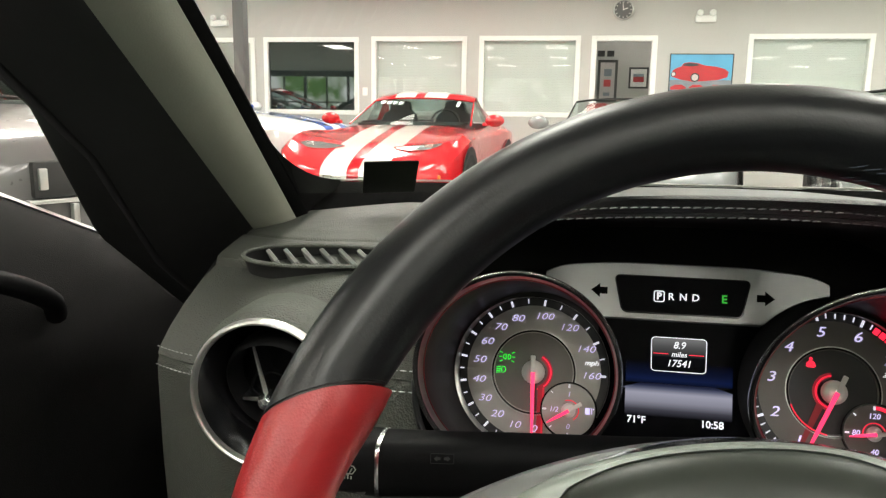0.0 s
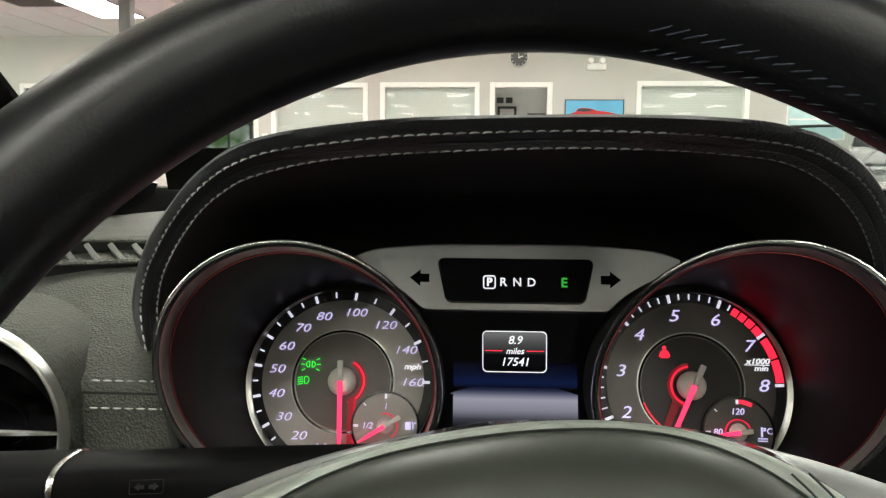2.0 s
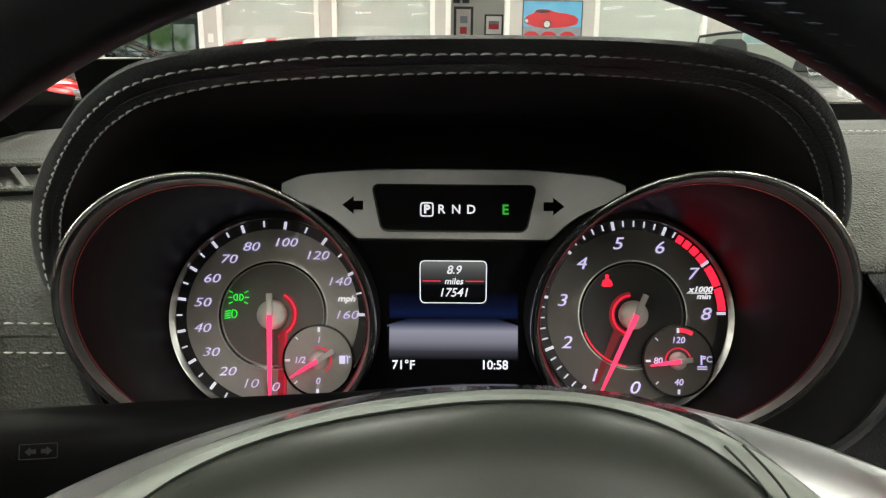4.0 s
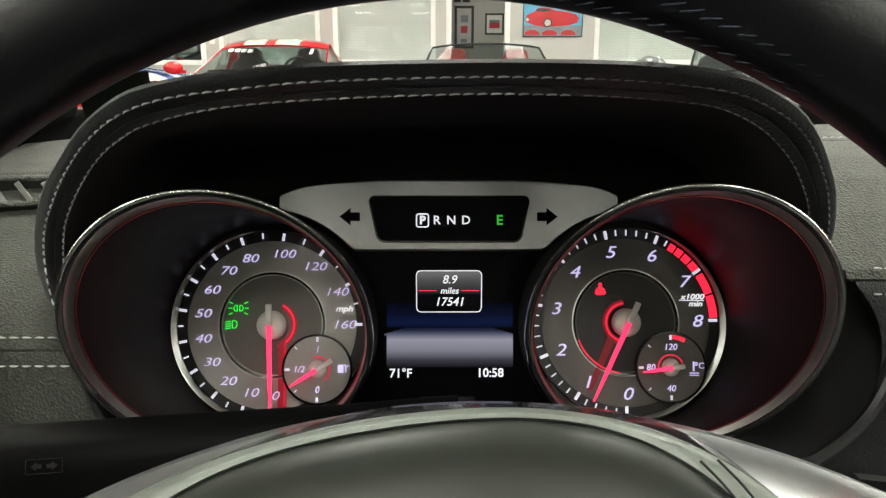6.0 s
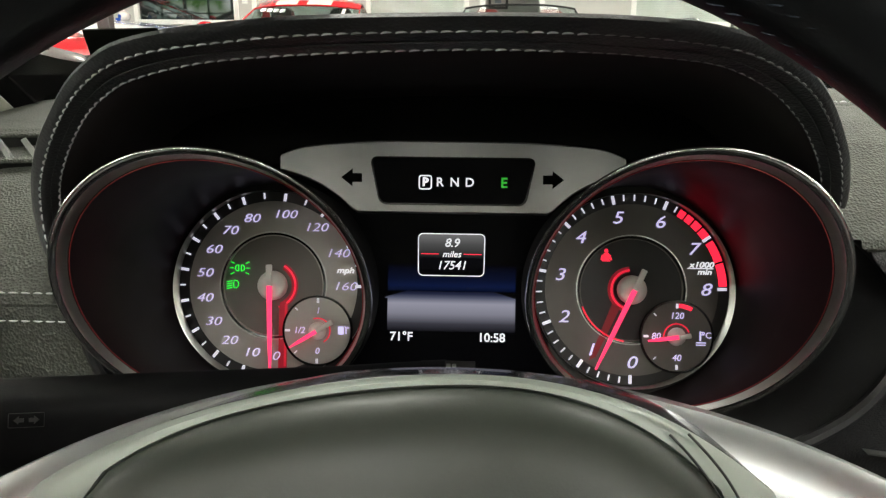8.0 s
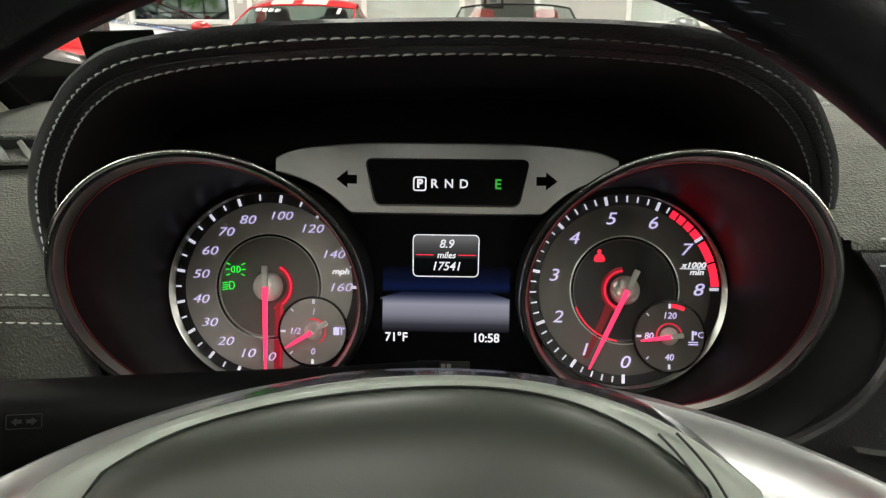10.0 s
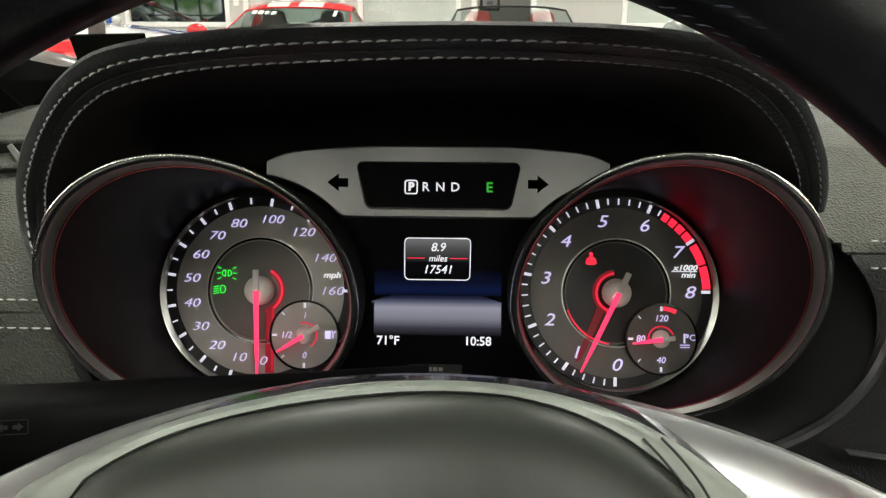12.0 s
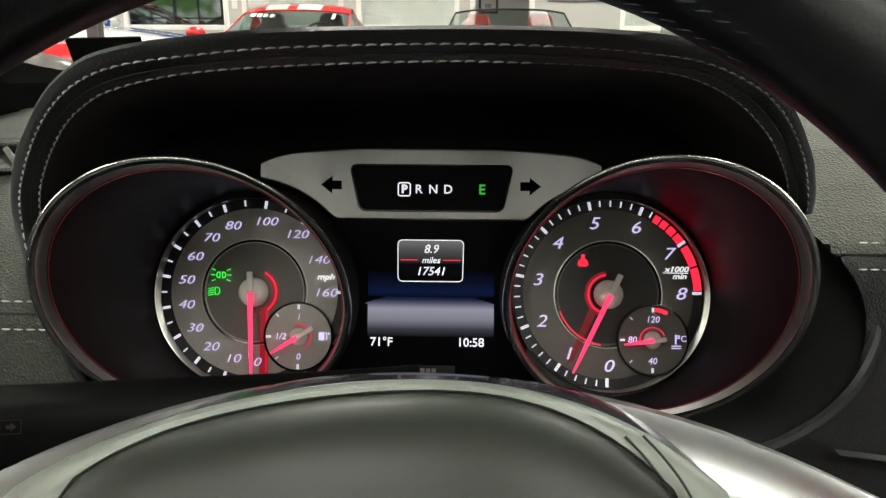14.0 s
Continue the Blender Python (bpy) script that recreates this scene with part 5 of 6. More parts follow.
for x0, x1, z0, z1, what in OPEN:
    if what == "door":
        t = thing("door_1", "white-framed open doorway to an office", "doorway", pose(0, WALL_Y, 0), kind="structure")
        jambs = ((x0, x0 + 0.075, z0, z1), (x1 - 0.075, x1, z0, z1), (x0 + 0.075, x1 - 0.075, z1 - 0.075, z1))
    else:
        number += 1
        t = thing("window_%d" % number, {"dark": "white-framed office window with dark glass", "blind": "white-framed office window with closed pale blind", "bright": "white-framed glazed office door, bright behind"}[what], "window", pose(0, WALL_Y, 0), kind="structure")
        jambs = ((x0, x0 + 0.07, z0, z1), (x1 - 0.07, x1, z0, z1), (x0 + 0.07, x1 - 0.07, z1 - 0.07, z1), (x0 + 0.07, x1 - 0.07, z0, z0 + 0.07))
    for a, b, c, d in jambs:
        part("frame", box(a, b, -0.022, 0.10, c, d, 0.004, 1), WHITE_TRIM, t, "white painted frame", smooth=False)
    if what == "blind":
        n = 46
        rows_b = [[(x0 + 0.06, 0.095 + 0.0025 * (k % 2), z0 + 0.05 + (z1 - z0 - 0.1) * k / (2 * n)), (x1 - 0.06, 0.095 + 0.0025 * (k % 2), z0 + 0.05 + (z1 - z0 - 0.1) * k / (2 * n))] for k in range(2 * n + 1)]
        part("blind", loft(rows_b, False), BLIND, t, "closed pale slatted blind", smooth=False)
    if what != "door":
        p = part("pane", box(x0 + 0.07, x1 - 0.07, 0.03, 0.036, z0 + 0.07, z1 - 0.07), PANE_DARK if what == "dark" else PANE_CLEAR, t, smooth=False)
        p.visible_shadow = what == "dark"

# ceiling lights
light = thing("ceiling_light", "recessed rectangular ceiling light panel", "ceiling light", pose(-2.65, 8.62, CEIL), "ceiling lights")
part("diffuser", box(-0.285, 0.285, -0.585, 0.585, -0.010, -0.004), LIGHT_PANEL, light, "glowing white diffuser", smooth=False)
for a, b, c, d in ((-0.30, -0.285, -0.60, 0.60), (0.285, 0.30, -0.60, 0.60), (-0.285, 0.285, -0.60, -0.585), (-0.285, 0.285, 0.585, 0.60)):
    part("frame", box(a, b, c, d, -0.014, -0.002), STEEL_DARK, light, smooth=False)
for i in range(-3, 5):
    for j in range(-3, 2):
        if (i, j) != (-1, 1):
            copy_thing(light, pose(-2.65 + 2.03 * (i + 1), 8.62 + 3.66 * (j - 1), CEIL))
# unseen small panel, added to brighten the office behind the doorway
copy_thing(light, pose(0.9, 12.2, CEIL) @ Matrix.Scale(0.45, 4))
for x in (-5.5,):
    copy_thing(light, pose(x, 11.9, CEIL))

# post, clock, emergency light, pictures
post = thing("steel_post", "slim dark square steel post", "post", pose(-3.57, 7.0, 0))
part("shaft", box(-0.06, 0.06, -0.06, 0.06, 0, CEIL, 0.008), STEEL_DARK, post)
part("base_plate", box(-0.12, 0.12, -0.12, 0.12, 0, 0.015), STEEL_DARK, post)
clock = thing("wall_clock", "round wall clock with dark face and silver rim", "clock", pose(0.54, WALL_Y, 2.47, 90, 0, 0))
part("rim", revolve([(0.145, 0.0), (0.147, 0.03), (0.138, 0.040), (0.126, 0.036), (0.124, 0.02)], 40), SATIN_SILVER, clock, "silver rim")
part("dial_face", disc(0.125, 0.005, 0.020, sides=40), STEEL_DARK, clock, "dark dial")
for a, l, w in ((98, 0.10, 0.010), (20, 0.065, 0.013)):
    part("clock_hand", box(-0.01, l, -w / 2, w / 2, 0.022, 0.025), WHITE_TRIM, clock, at=pose(0, 0, 0, 0, 0, a), smooth=False)
for k in range(12):
    part("hour_mark", box(0.095, 0.115, -0.004, 0.004, 0.0205, 0.0225), WHITE_TRIM, clock, at=pose(0, 0, 0, 0, 0, 30 * k), smooth=False)
em = thing("emergency_light", "white twin-head emergency light on the wall", "emergency light", pose(1.66, WALL_Y, 2.34))
part("case", box(-0.14, 0.14, -0.07, 0, -0.05, 0.04, 0.012, 3), WHITE_TRIM, em)
for s in (-1, 1):
    part("head", disc(0.045, 0, 0.05, sides=20, bevel=0.01), WHITE_TRIM, em, at=pose(s * 0.085, -0.05, 0.065, 75, 0, 0))
copy_thing(em, pose(-5.58, WALL_Y, 2.32))
GRILLE_GREY = material("grille_grey", (0.30, 0.30, 0.29), 0.6, tone=0.08)
cv = thing("ceiling_vent", "grey slatted air return grille in the ceiling", "ceiling vent", pose(-5.30, 8.20, CEIL))
part("backing", box(-0.29, 0.29, -0.29, 0.29, -0.006, -0.003), DULL_BLACK, cv, smooth=False)
for a, b2, c, d2 in ((-0.305, -0.275, -0.305, 0.305), (0.275, 0.305, -0.305, 0.305), (-0.275, 0.275, -0.305, -0.275), (-0.275, 0.275, 0.275, 0.305)):
    part("frame", box(a, b2, c, d2, -0.016, -0.003), GRILLE_GREY, cv, smooth=False)
for k in range(14):
    part("slat", box(-0.275, 0.275, -0.012, 0.012, -0.0015, 0.0015), GRILLE_GREY, cv, at=pose(0, -0.26 + 0.04 * k, -0.012, 35, 0, 0), smooth=False)
for x, y in ((-3.40, 8.60), (-0.24, 8.62)):
    sp = thing("sprinkler_head", "small steel sprinkler head under the ceiling", "sprinkler", pose(x, y, CEIL), "sprinkler heads")
    part("plate", disc(0.04, -0.012, -0.002, sides=20), WHITE_TRIM, sp)
    part("head", revolve([(0.008, -0.012), (0.010, -0.030), (0.006, -0.040), (0.020, -0.044), (0.002, -0.048)], 14), SATIN_SILVER, sp)
sw = thing("light_switch", "white wall switch plate", "switch", pose(-3.25, WALL_Y, 1.30))
part("plate", box(-0.04, 0.04, -0.008, 0, -0.06, 0.06, 0.003), WHITE_TRIM, sw)
part("rocker", box(-0.012, 0.012, -0.013, -0.008, -0.025, 0.025, 0.002), WHITE_TRIM, sw)

POSTER_SKY = material("poster_sky", (0.10, 0.38, 0.62), 0.35, tone=0.15, tone_scale=6)
POSTER_GREY = material("poster_grey", (0.20, 0.23, 0.27), 0.35, tone=0.3, tone_scale=12)
POSTER_RED = material("poster_red", (0.50, 0.02, 0.03), 0.35, tone=0.25, tone_scale=9)
POSTER_DARK = material("poster_dark", (0.03, 0.03, 0.035), 0.35, tone=0.2)
POSTER_PALE = material("poster_pale", (0.55, 0.50, 0.50), 0.4, tone=0.15, tone_scale=9)
BLACK_FRAME = material("black_frame", (0.02, 0.02, 0.02), 0.4, tone=0.1)


def picture(name, x0, x1, z0, z1, y, frame_w, back, label, frame_mat=None):
    t = thing(name, label, "picture", pose((x0 + x1) / 2, y, (z0 + z1) / 2, 90, 0, 0))
    w, h = x1 - x0, z1 - z0
    part("print", box(-w / 2 + frame_w, w / 2 - frame_w, -h / 2 + frame_w, h / 2 - frame_w, 0.004, 0.012), back, t, smooth=False)
    for a, b, c, d in ((-w / 2, -w / 2 + frame_w, -h / 2, h / 2), (w / 2 - frame_w, w / 2, -h / 2, h / 2), (-w / 2 + frame_w, w / 2 - frame_w, -h / 2, -h / 2 + frame_w), (-w / 2 + frame_w, w / 2 - frame_w, h / 2 - frame_w, h / 2)):
        part("frame", box(a, b, c, d, 0.0, 0.022), frame_mat or BLACK_FRAME, t, smooth=False)
    return t


pic = picture("car_poster", 1.222, 2.082, 1.345, 1.868, WALL_Y, 0.012, POSTER_SKY, "framed poster of a red sports car under blue sky")
part("ground_area", box(-0.416, 0.416, -0.248, -0.10, 0.012, 0.013), POSTER_GREY, pic, smooth=False)
part("car_shape", prism([(-0.40, -0.05), (-0.385, 0.03), (-0.33, 0.065), (-0.27, 0.085), (-0.24, 0.13), (-0.17, 0.145), (-0.05, 0.135), (0.05, 0.10), (0.20, 0.085), (0.32, 0.055), (0.375, 0.01), (0.36, -0.06), (0.25, -0.095), (0.05, -0.115), (-0.10, -0.125), (-0.28, -0.095)], 0.013, 0.0145), POSTER_RED, pic, "red car shape", smooth=False)
part("car_shape", prism([(-0.25, 0.095), (-0.225, 0.125), (-0.17, 0.135), (-0.06, 0.125), (-0.02, 0.10), (-0.14, 0.085)], 0.0146, 0.0152), POSTER_DARK, pic, smooth=False)
for x, y, r in ((-0.075, -0.065, 0.062), (0.02, -0.02, 0.0), (-0.37, -0.02, 0.035)):
    if r:
        part("wheel_shape", disc(r, 0.0146, 0.0155, x, y, 24), POSTER_DARK, pic)
        part("wheel_shape", disc(r * 0.72, 0.0156, 0.0160, x, y, 24), POSTER_PALE, pic)
for x in (-0.30, -0.05, 0.22):
    part("small_car_shape", prism([(x - 0.10, -0.235), (x - 0.10, -0.20), (x - 0.04, -0.165), (x + 0.05, -0.165), (x + 0.11, -0.20), (x + 0.11, -0.235)], 0.0135, 0.0148), POSTER_RED, pic, smooth=False)
pic = picture("wall_print", 0.293, 0.634, 1.24, 1.955, 13.0, 0.045, POSTER_PALE, "tall black-framed pale print on the office wall")
for k, (a, b) in enumerate(((-0.26, -0.20), (-0.10, 0.02), (0.08, 0.20))):
    part("figure_bar", box(-0.06, 0.05 + 0.01 * k, a, b, 0.012, 0.013), POSTER_RED if k == 1 else POSTER_GREY, pic, smooth=False)
pic = picture("wall_print", 0.83, 1.16, 1.47, 1.83, 13.0, 0.03, WHITE_TRIM, "small black-framed print with white mount")
part("image", box(-0.09, 0.09, -0.07, 0.07, 0.012, 0.013), POSTER_RED, pic, smooth=False)
part("image", box(-0.09, 0.09, 0.02, 0.07, 0.0132, 0.0138), POSTER_GREY, pic, smooth=False)
plaque = thing("wall_plaque", "pair of small dark plaques above the print", "plaque", pose(0.42, 13.0, 2.06))
for s in (-1, 1):
    part("plate", box(s * 0.08 - 0.06, s * 0.08 + 0.06, -0.02, 0, -0.05, 0.05), BLACK_FRAME, plaque, smooth=False)
POSTER_MAP = material("poster_map", (0.45, 0.62, 0.66), 0.35, tone=0.25, tone_scale=7)
pic = picture("wall_print", 4.42, 5.25, 1.30, 1.90, WALL_Y, 0.015, POSTER_MAP, "pale blue framed print on the wall", WHITE_TRIM)
part("line_bar", box(-0.38, 0.38, -0.02, 0.0, 0.012, 0.013), WHITE_TRIM, pic, smooth=False)

# glazed front of the showroom behind the car, with daylight and trees outside
blocks = [(-14, 14, -10.3, -10.15, 0, 0.35), (-14, 14, -10.3, -10.15, 2.55, CEIL)]
for k in range(15):
    x = -14 + 2 * k
    blocks.append((x - 0.05, x + 0.05, -10.3, -10.15, 0.35, 2.55))
    blocks.append((x + 0.97, x + 1.03, -10.27, -10.18, 0.35, 2.55))
blocks.append((-14, 14, -10.27, -10.18, 1.40, 1.46))
structure("wall_front", joined(blocks), STEEL_DARK, "dark-framed glazed showroom front", "wall")
out = bpy.data.materials.new("outdoors")
out.use_nodes = True
nt = out.node_tree
em_n = nt.nodes.new("ShaderNodeEmission")
geo_n = nt.nodes.new("ShaderNodeNewGeometry")
noi = nt.nodes.new("ShaderNodeTexNoise")
noi.inputs["Scale"].default_value = 0.8
noi.inputs["Detail"].default_value = 8
nt.links.new(geo_n.outputs["Position"], noi.inputs["Vector"])
rmp = nt.nodes.new("ShaderNodeValToRGB")
rmp.color_ramp.elements[0].position, rmp.color_ramp.elements[0].color = 0.42, (0.10, 0.22, 0.05, 1)
rmp.color_ramp.elements[1].position, rmp.color_ramp.elements[1].color = 0.60, (0.95, 1.0, 0.95, 1)
nt.links.new(noi.outputs["Fac"], rmp.inputs[0])
nt.links.new(rmp.outputs[0], em_n.inputs[0])
em_n.inputs[1].default_value = DAYLIGHT
nt.links.new(em_n.outputs[0], nt.nodes["Material Output"].inputs["Surface"])
side_out = out.copy()
side_out.name = "outdoors_side"
side_out.node_tree.nodes[em_n.name].inputs[1].default_value = 2.2 * DAYLIGHT
structure("backdrop", box(-16.6, -16.5, -13, 17, -0.5, 5), side_out, "bright daylight outside the glazed side", "backdrop")
structure("backdrop", box(-16, 16, -13.1, -13.0, -0.5, 5), out, "bright sky and trees outside the showroom front", "backdrop")

# ================================================================ the parked cars
TYRE = material("tyre", (0.015, 0.015, 0.016), 0.75, grain=0.3, grain_scale=200, tone=0.1)
ALLOY = material("alloy", (0.45, 0.45, 0.46), 0.3, 0.9, tone=0.05)
CAR_GLASS = glass_material("car_glass", (0.55, 0.62, 0.60), amount=(0.25, 0.008))
LAMP_GLASS = material("lamp_glass", (0.30, 0.31, 0.31), 0.12, 0.5, tone=0.1)
AMBER = material("amber", (0.75, 0.22, 0.02), 0.3)
CABIN = material("cabin_dark", (0.03, 0.03, 0.032), 0.6, tone=0.15)
SEAT_RED = material("seat_red", (0.42, 0.045, 0.04), 0.5, tone=0.12, tone_scale=12)


def paint(name, base, stripe=None, bands=(), rough=0.18):
    """Car paint; bands are stripes along the car, by the distance from its middle line."""
    m = material(name, base, rough, tone=0.04, tone_scale=3, coat=0.6)
    if stripe:
        nt = m.node_tree
        b = nt.nodes["Principled BSDF"]
        co = nt.nodes.new("ShaderNodeTexCoord")
        sp = nt.nodes.new("ShaderNodeSeparateXYZ")
        nt.links.new(co.outputs["Object"], sp.inputs[0])
        ab = nt.nodes.new("ShaderNodeMath")
        ab.operation = "ABSOLUTE"
        nt.links.new(sp.outputs["X"], ab.inputs[0])
        rp = nt.nodes.new("ShaderNodeValToRGB")
        rp.color_ramp.interpolation = "CONSTANT"
        e = rp.color_ramp.elements
        e[0].position, e[0].color = 0.0, (*base, 1)
        e[1].position, e[1].color = bands[0], (*stripe, 1)
        k = e.new(bands[1])
        k.color = (*base, 1)
        nt.links.new(ab.outputs[0], rp.inputs[0])
        nt.links.new(rp.outputs[0], b.inputs["Base Color"])
    return m


def body_ring(s, hw, zb, zs, zt, pinch=0.90, n=9):
    """One cross-section of a car body: half width, sill, shoulder and top heights."""
    half = [(0.0, zb), (hw * 0.80, zb), (hw * 0.95, zb + 0.05), (hw, zb + 0.16), (hw * 1.0, zb + (zs - zb) * 0.62), (hw * 0.985, zs - 0.06), (hw * pinch, zs), (hw * 0.66, zs + (zt - zs) * 0.75), (hw * 0.33, zt - 0.004), (0.0, zt)]
    pts = [(x, s, z) for x, z in half] + [(-x, s, z) for x, z in half[-2:0:-1]]
    return pts


def wheel_at(owner, x, y, r, w, side):
    wh = part("wheel", revolve([(r * 0.70, -w / 2), (r * 0.93, -w / 2), (r, -w * 0.36), (r, w * 0.36), (r * 0.93, w / 2), (r * 0.70, w / 2), (r * 0.66, w * 0.2)], 40), TYRE, owner, "black tyre on an alloy rim", pose(x, y, r, 0, 90 * side, 0))
    part("rim", revolve([(r * 0.70, w / 2 - 0.004), (r * 0.66, w * 0.42), (r * 0.60, w * 0.2), (r * 0.60, -w * 0.2)], 36), ALLOY, wh)
    for k in range(5):
        part("spoke", box(0.02, r * 0.64, -0.035, 0.035, w * 0.20, w * 0.40, 0.01, 1), ALLOY, wh, at=pose(0, 0, 0, 0, 0, 72 * k))
    part("hub", disc(0.06, w * 0.1, w * 0.42, sides=16, bevel=0.01), ALLOY, wh)
    return wh


def parked_car(name, label, at, body_paint, stations, wheels, cabin, roof=True, seat=None, hw_wheel=0.9, lamp=None, scale=1.0, mirror_paint=None, hood_open=None):
    """A parked car facing -y in its own frame. stations: (s, half width, sill, shoulder, top). cabin: foot and top of the screen and rear,
    half widths and heights."""
    car = thing(name, label, "car", at @ Matrix.Scale(scale, 4), "parked cars")
    rings = [body_ring(*s) for s in stations]
    part("body", loft(rings, True, True), body_paint, car)
    for y in wheels:
        for side in (-1, 1):
            x = side * (hw_wheel - 0.10)
            part("wheel_arch", disc(0.375, 0, 0.012, sides=36), DULL_BLACK, car, at=pose(side * (hw_wheel + 0.012), y, 0.335, 0, 90 * side, 0))
            wheel_at(car, x + side * 0.0, y, 0.325, 0.25, side)
    y0, y1, y2, y3, w0, w1, z0, z1 = cabin
    m = mirror_paint or body_paint
    # windscreen with its frame
    n = 10
    def screen_row(f):
        y, w, z = y0 + (y1 - y0) * f, w0 + (w1 - w0) * f, z0 + (z1 - z0) * f
        return [(w * (2 * k / n - 1), y + 0.22 * abs(2 * k / n - 1) ** 2.2, z - 0.035 * f * abs(2 * k / n - 1) ** 3) for k in range(n + 1)]
    ws = part("windscreen", loft([screen_row(k / 4) for k in range(5)], False), CAR_GLASS, car, "tinted windscreen")
    ws.visible_shadow = False
    edge = screen_row(0)[:1] + [screen_row(k / 6)[0] for k in range(1, 6)] + screen_row(1) + [screen_row(k / 6)[-1] for k in range(5, 0, -1)] + screen_row(0)[-1:]
    part("screen_frame", ring_tube(edge, 0.011, 8, False), m if roof else DULL_BLACK, car, "windscreen frame")
    part("wiper", ring_tube(smooth_path([(-0.5, y0 - 0.02, z0 + 0.03), (0.0, y0 - 0.05, z0 + 0.05), (0.35, y0 + 0.02, z0 + 0.05)], 5), 0.010, 6, False), DULL_BLACK, car, "black wiper")
    if roof:
        rows = []
        for k in range(7):
            f = k / 6
            y = y1 + (y2 - y1) * f
            w = w1 * (1 - 0.06 * f * f)
            z = z1 + 0.085 * math.sin(math.pi * min(1, f * 0.9)) ** 0.8 - 0.02 * f
            rows.append([(w * (2 * j / n - 1), y + 0.22 * abs(2 * j / n - 1) ** 2.2 * (1 - f), z - 0.055 * abs(2 * j / n - 1) ** 3 + 0.012) for j in range(n + 1)])
        part("roof", loft(rows, False), body_paint, car, "painted roof")
        last = rows[-1]
        tail = [(x * 1.12, y3, z0 + 0.04 - 0.03 * abs(x / w1) ** 2) for x, _, _ in last]
        part("rear_window", loft([last, tail], False), CAR_GLASS, car)
        for side in (-1, 1):
            i = 0 if side < 0 else -1
            top = [r[i] for r in rows]
            low = [(side * w0 * 1.04, t[1] + (y3 - y1) * 0.08 * 0, z0 + 0.01) for t in top]
            part("side_window", loft([top, low], False), CAR_GLASS, car)
            part("rear_pillar", loft([[top[-1], (top[-1][0], top[-1][1] - 0.18, top[-1][2])], [(side * w0 * 1.02, y3 + 0.1, z0), (side * w0 * 1.04, y2 - 0.02, z0)]], False), body_paint, car)
    part("cabin_floor", box(-w0 * 0.90, w0 * 0.90, y0 + 0.30, y3, z0 - 0.10, z0 + 0.012), CABIN, car)
    part("dash_top", loft([[(w0 * 0.86 * (2 * k / n - 1), y0 + dy + 0.20 * abs(2 * k / n - 1) ** 2.2, z0 + dz) for k in range(n + 1)] for dy, dz in ((0.10, 0.0), (0.16, 0.030), (0.34, 0.036), (0.42, 0.0))], False), CABIN, car, "dark dashboard top")
    for side in (-1, 1):
        sx = side * 0.36
        sm = seat or CABIN
        part("seat_back", loft([[(sx + a * w, y + c, z) for a, c in ((-1, 0), (-0.9, -0.05), (0, -0.07), (0.9, -0.05), (1, 0), (0.9, 0.06), (-0.9, 0.06))] for w, y, z in ((0.24, y2 - 0.35, z0 - 0.1), (0.25, y2 - 0.28, z0 + 0.02), (0.22, y2 - 0.24, z0 + 0.12), (0.15, y2 - 0.22, z0 + 0.17), (0.13, y2 - 0.21, z0 + 0.26), (0.09, y2 - 0.20, z0 + 0.29))], True, True), sm, car, "bucket seat back")
        bm = bmesh.new()
        bmesh.ops.create_uvsphere(bm, u_segments=18, v_segments=10, radius=1)
        for v in bm.verts:
            v.co = Vector((v.co.x * 0.115, v.co.y * (0.10 if v.co.y < 0 else 0.03), v.co.z * 0.072))
        mi = part("mirror", bm, m, car, "door mirror", pose(side * (w0 + 0.27), y0 + 0.28, z0 + 0.06))
        part("mirror_foot", box(-0.02, 0.14, -0.03, 0.03, -0.06, -0.02, 0.01), m, mi, at=pose(0, 0, 0, 0, 0, 180 if side > 0 else 0))
    part("steering_wheel", ring_tube([(0.36 + 0.17 * math.cos(a * math.tau / 24), y0 + 0.55, z0 + 0.03 + 0.15 * math.sin(a * math.tau / 24)) for a in range(24)], 0.016, 6), CABIN, car)
    return car


# red coupe with white stripes
RED_STRIPE = paint("red_paint_stripes", (0.62, 0.010, 0.018), (0.78, 0.76, 0.70), (0.055, 0.33))
RED_PLAIN = paint("red_paint", (0.62, 0.010, 0.018))
COUPE = [(-2.15, 0.30, 0.28, 0.44, 0.47), (-2.11, 0.56, 0.20, 0.49, 0.52), (-2.02, 0.76, 0.16, 0.545, 0.575), (-1.88, 0.88, 0.14, 0.62, 0.63), (-1.70, 0.945, 0.14, 0.715, 0.685), (-1.50, 0.97, 0.14, 0.785, 0.73), (-1.28, 0.975, 0.14, 0.825, 0.775), (-1.0, 0.965, 0.14, 0.835, 0.825), (-0.72, 0.94, 0.15, 0.825, 0.87),
         (-0.45, 0.92, 0.15, 0.82, 0.90), (0.0, 0.91, 0.15, 0.82, 0.90), (0.6, 0.92, 0.15, 0.84, 0.88), (1.0, 0.96, 0.16, 0.87, 0.88), (1.3, 0.975, 0.16, 0.88, 0.885), (1.7, 0.96, 0.2, 0.85, 0.88), (2.1, 0.86, 0.28, 0.80, 0.83), (2.25, 0.7, 0.4, 0.72, 0.75)]
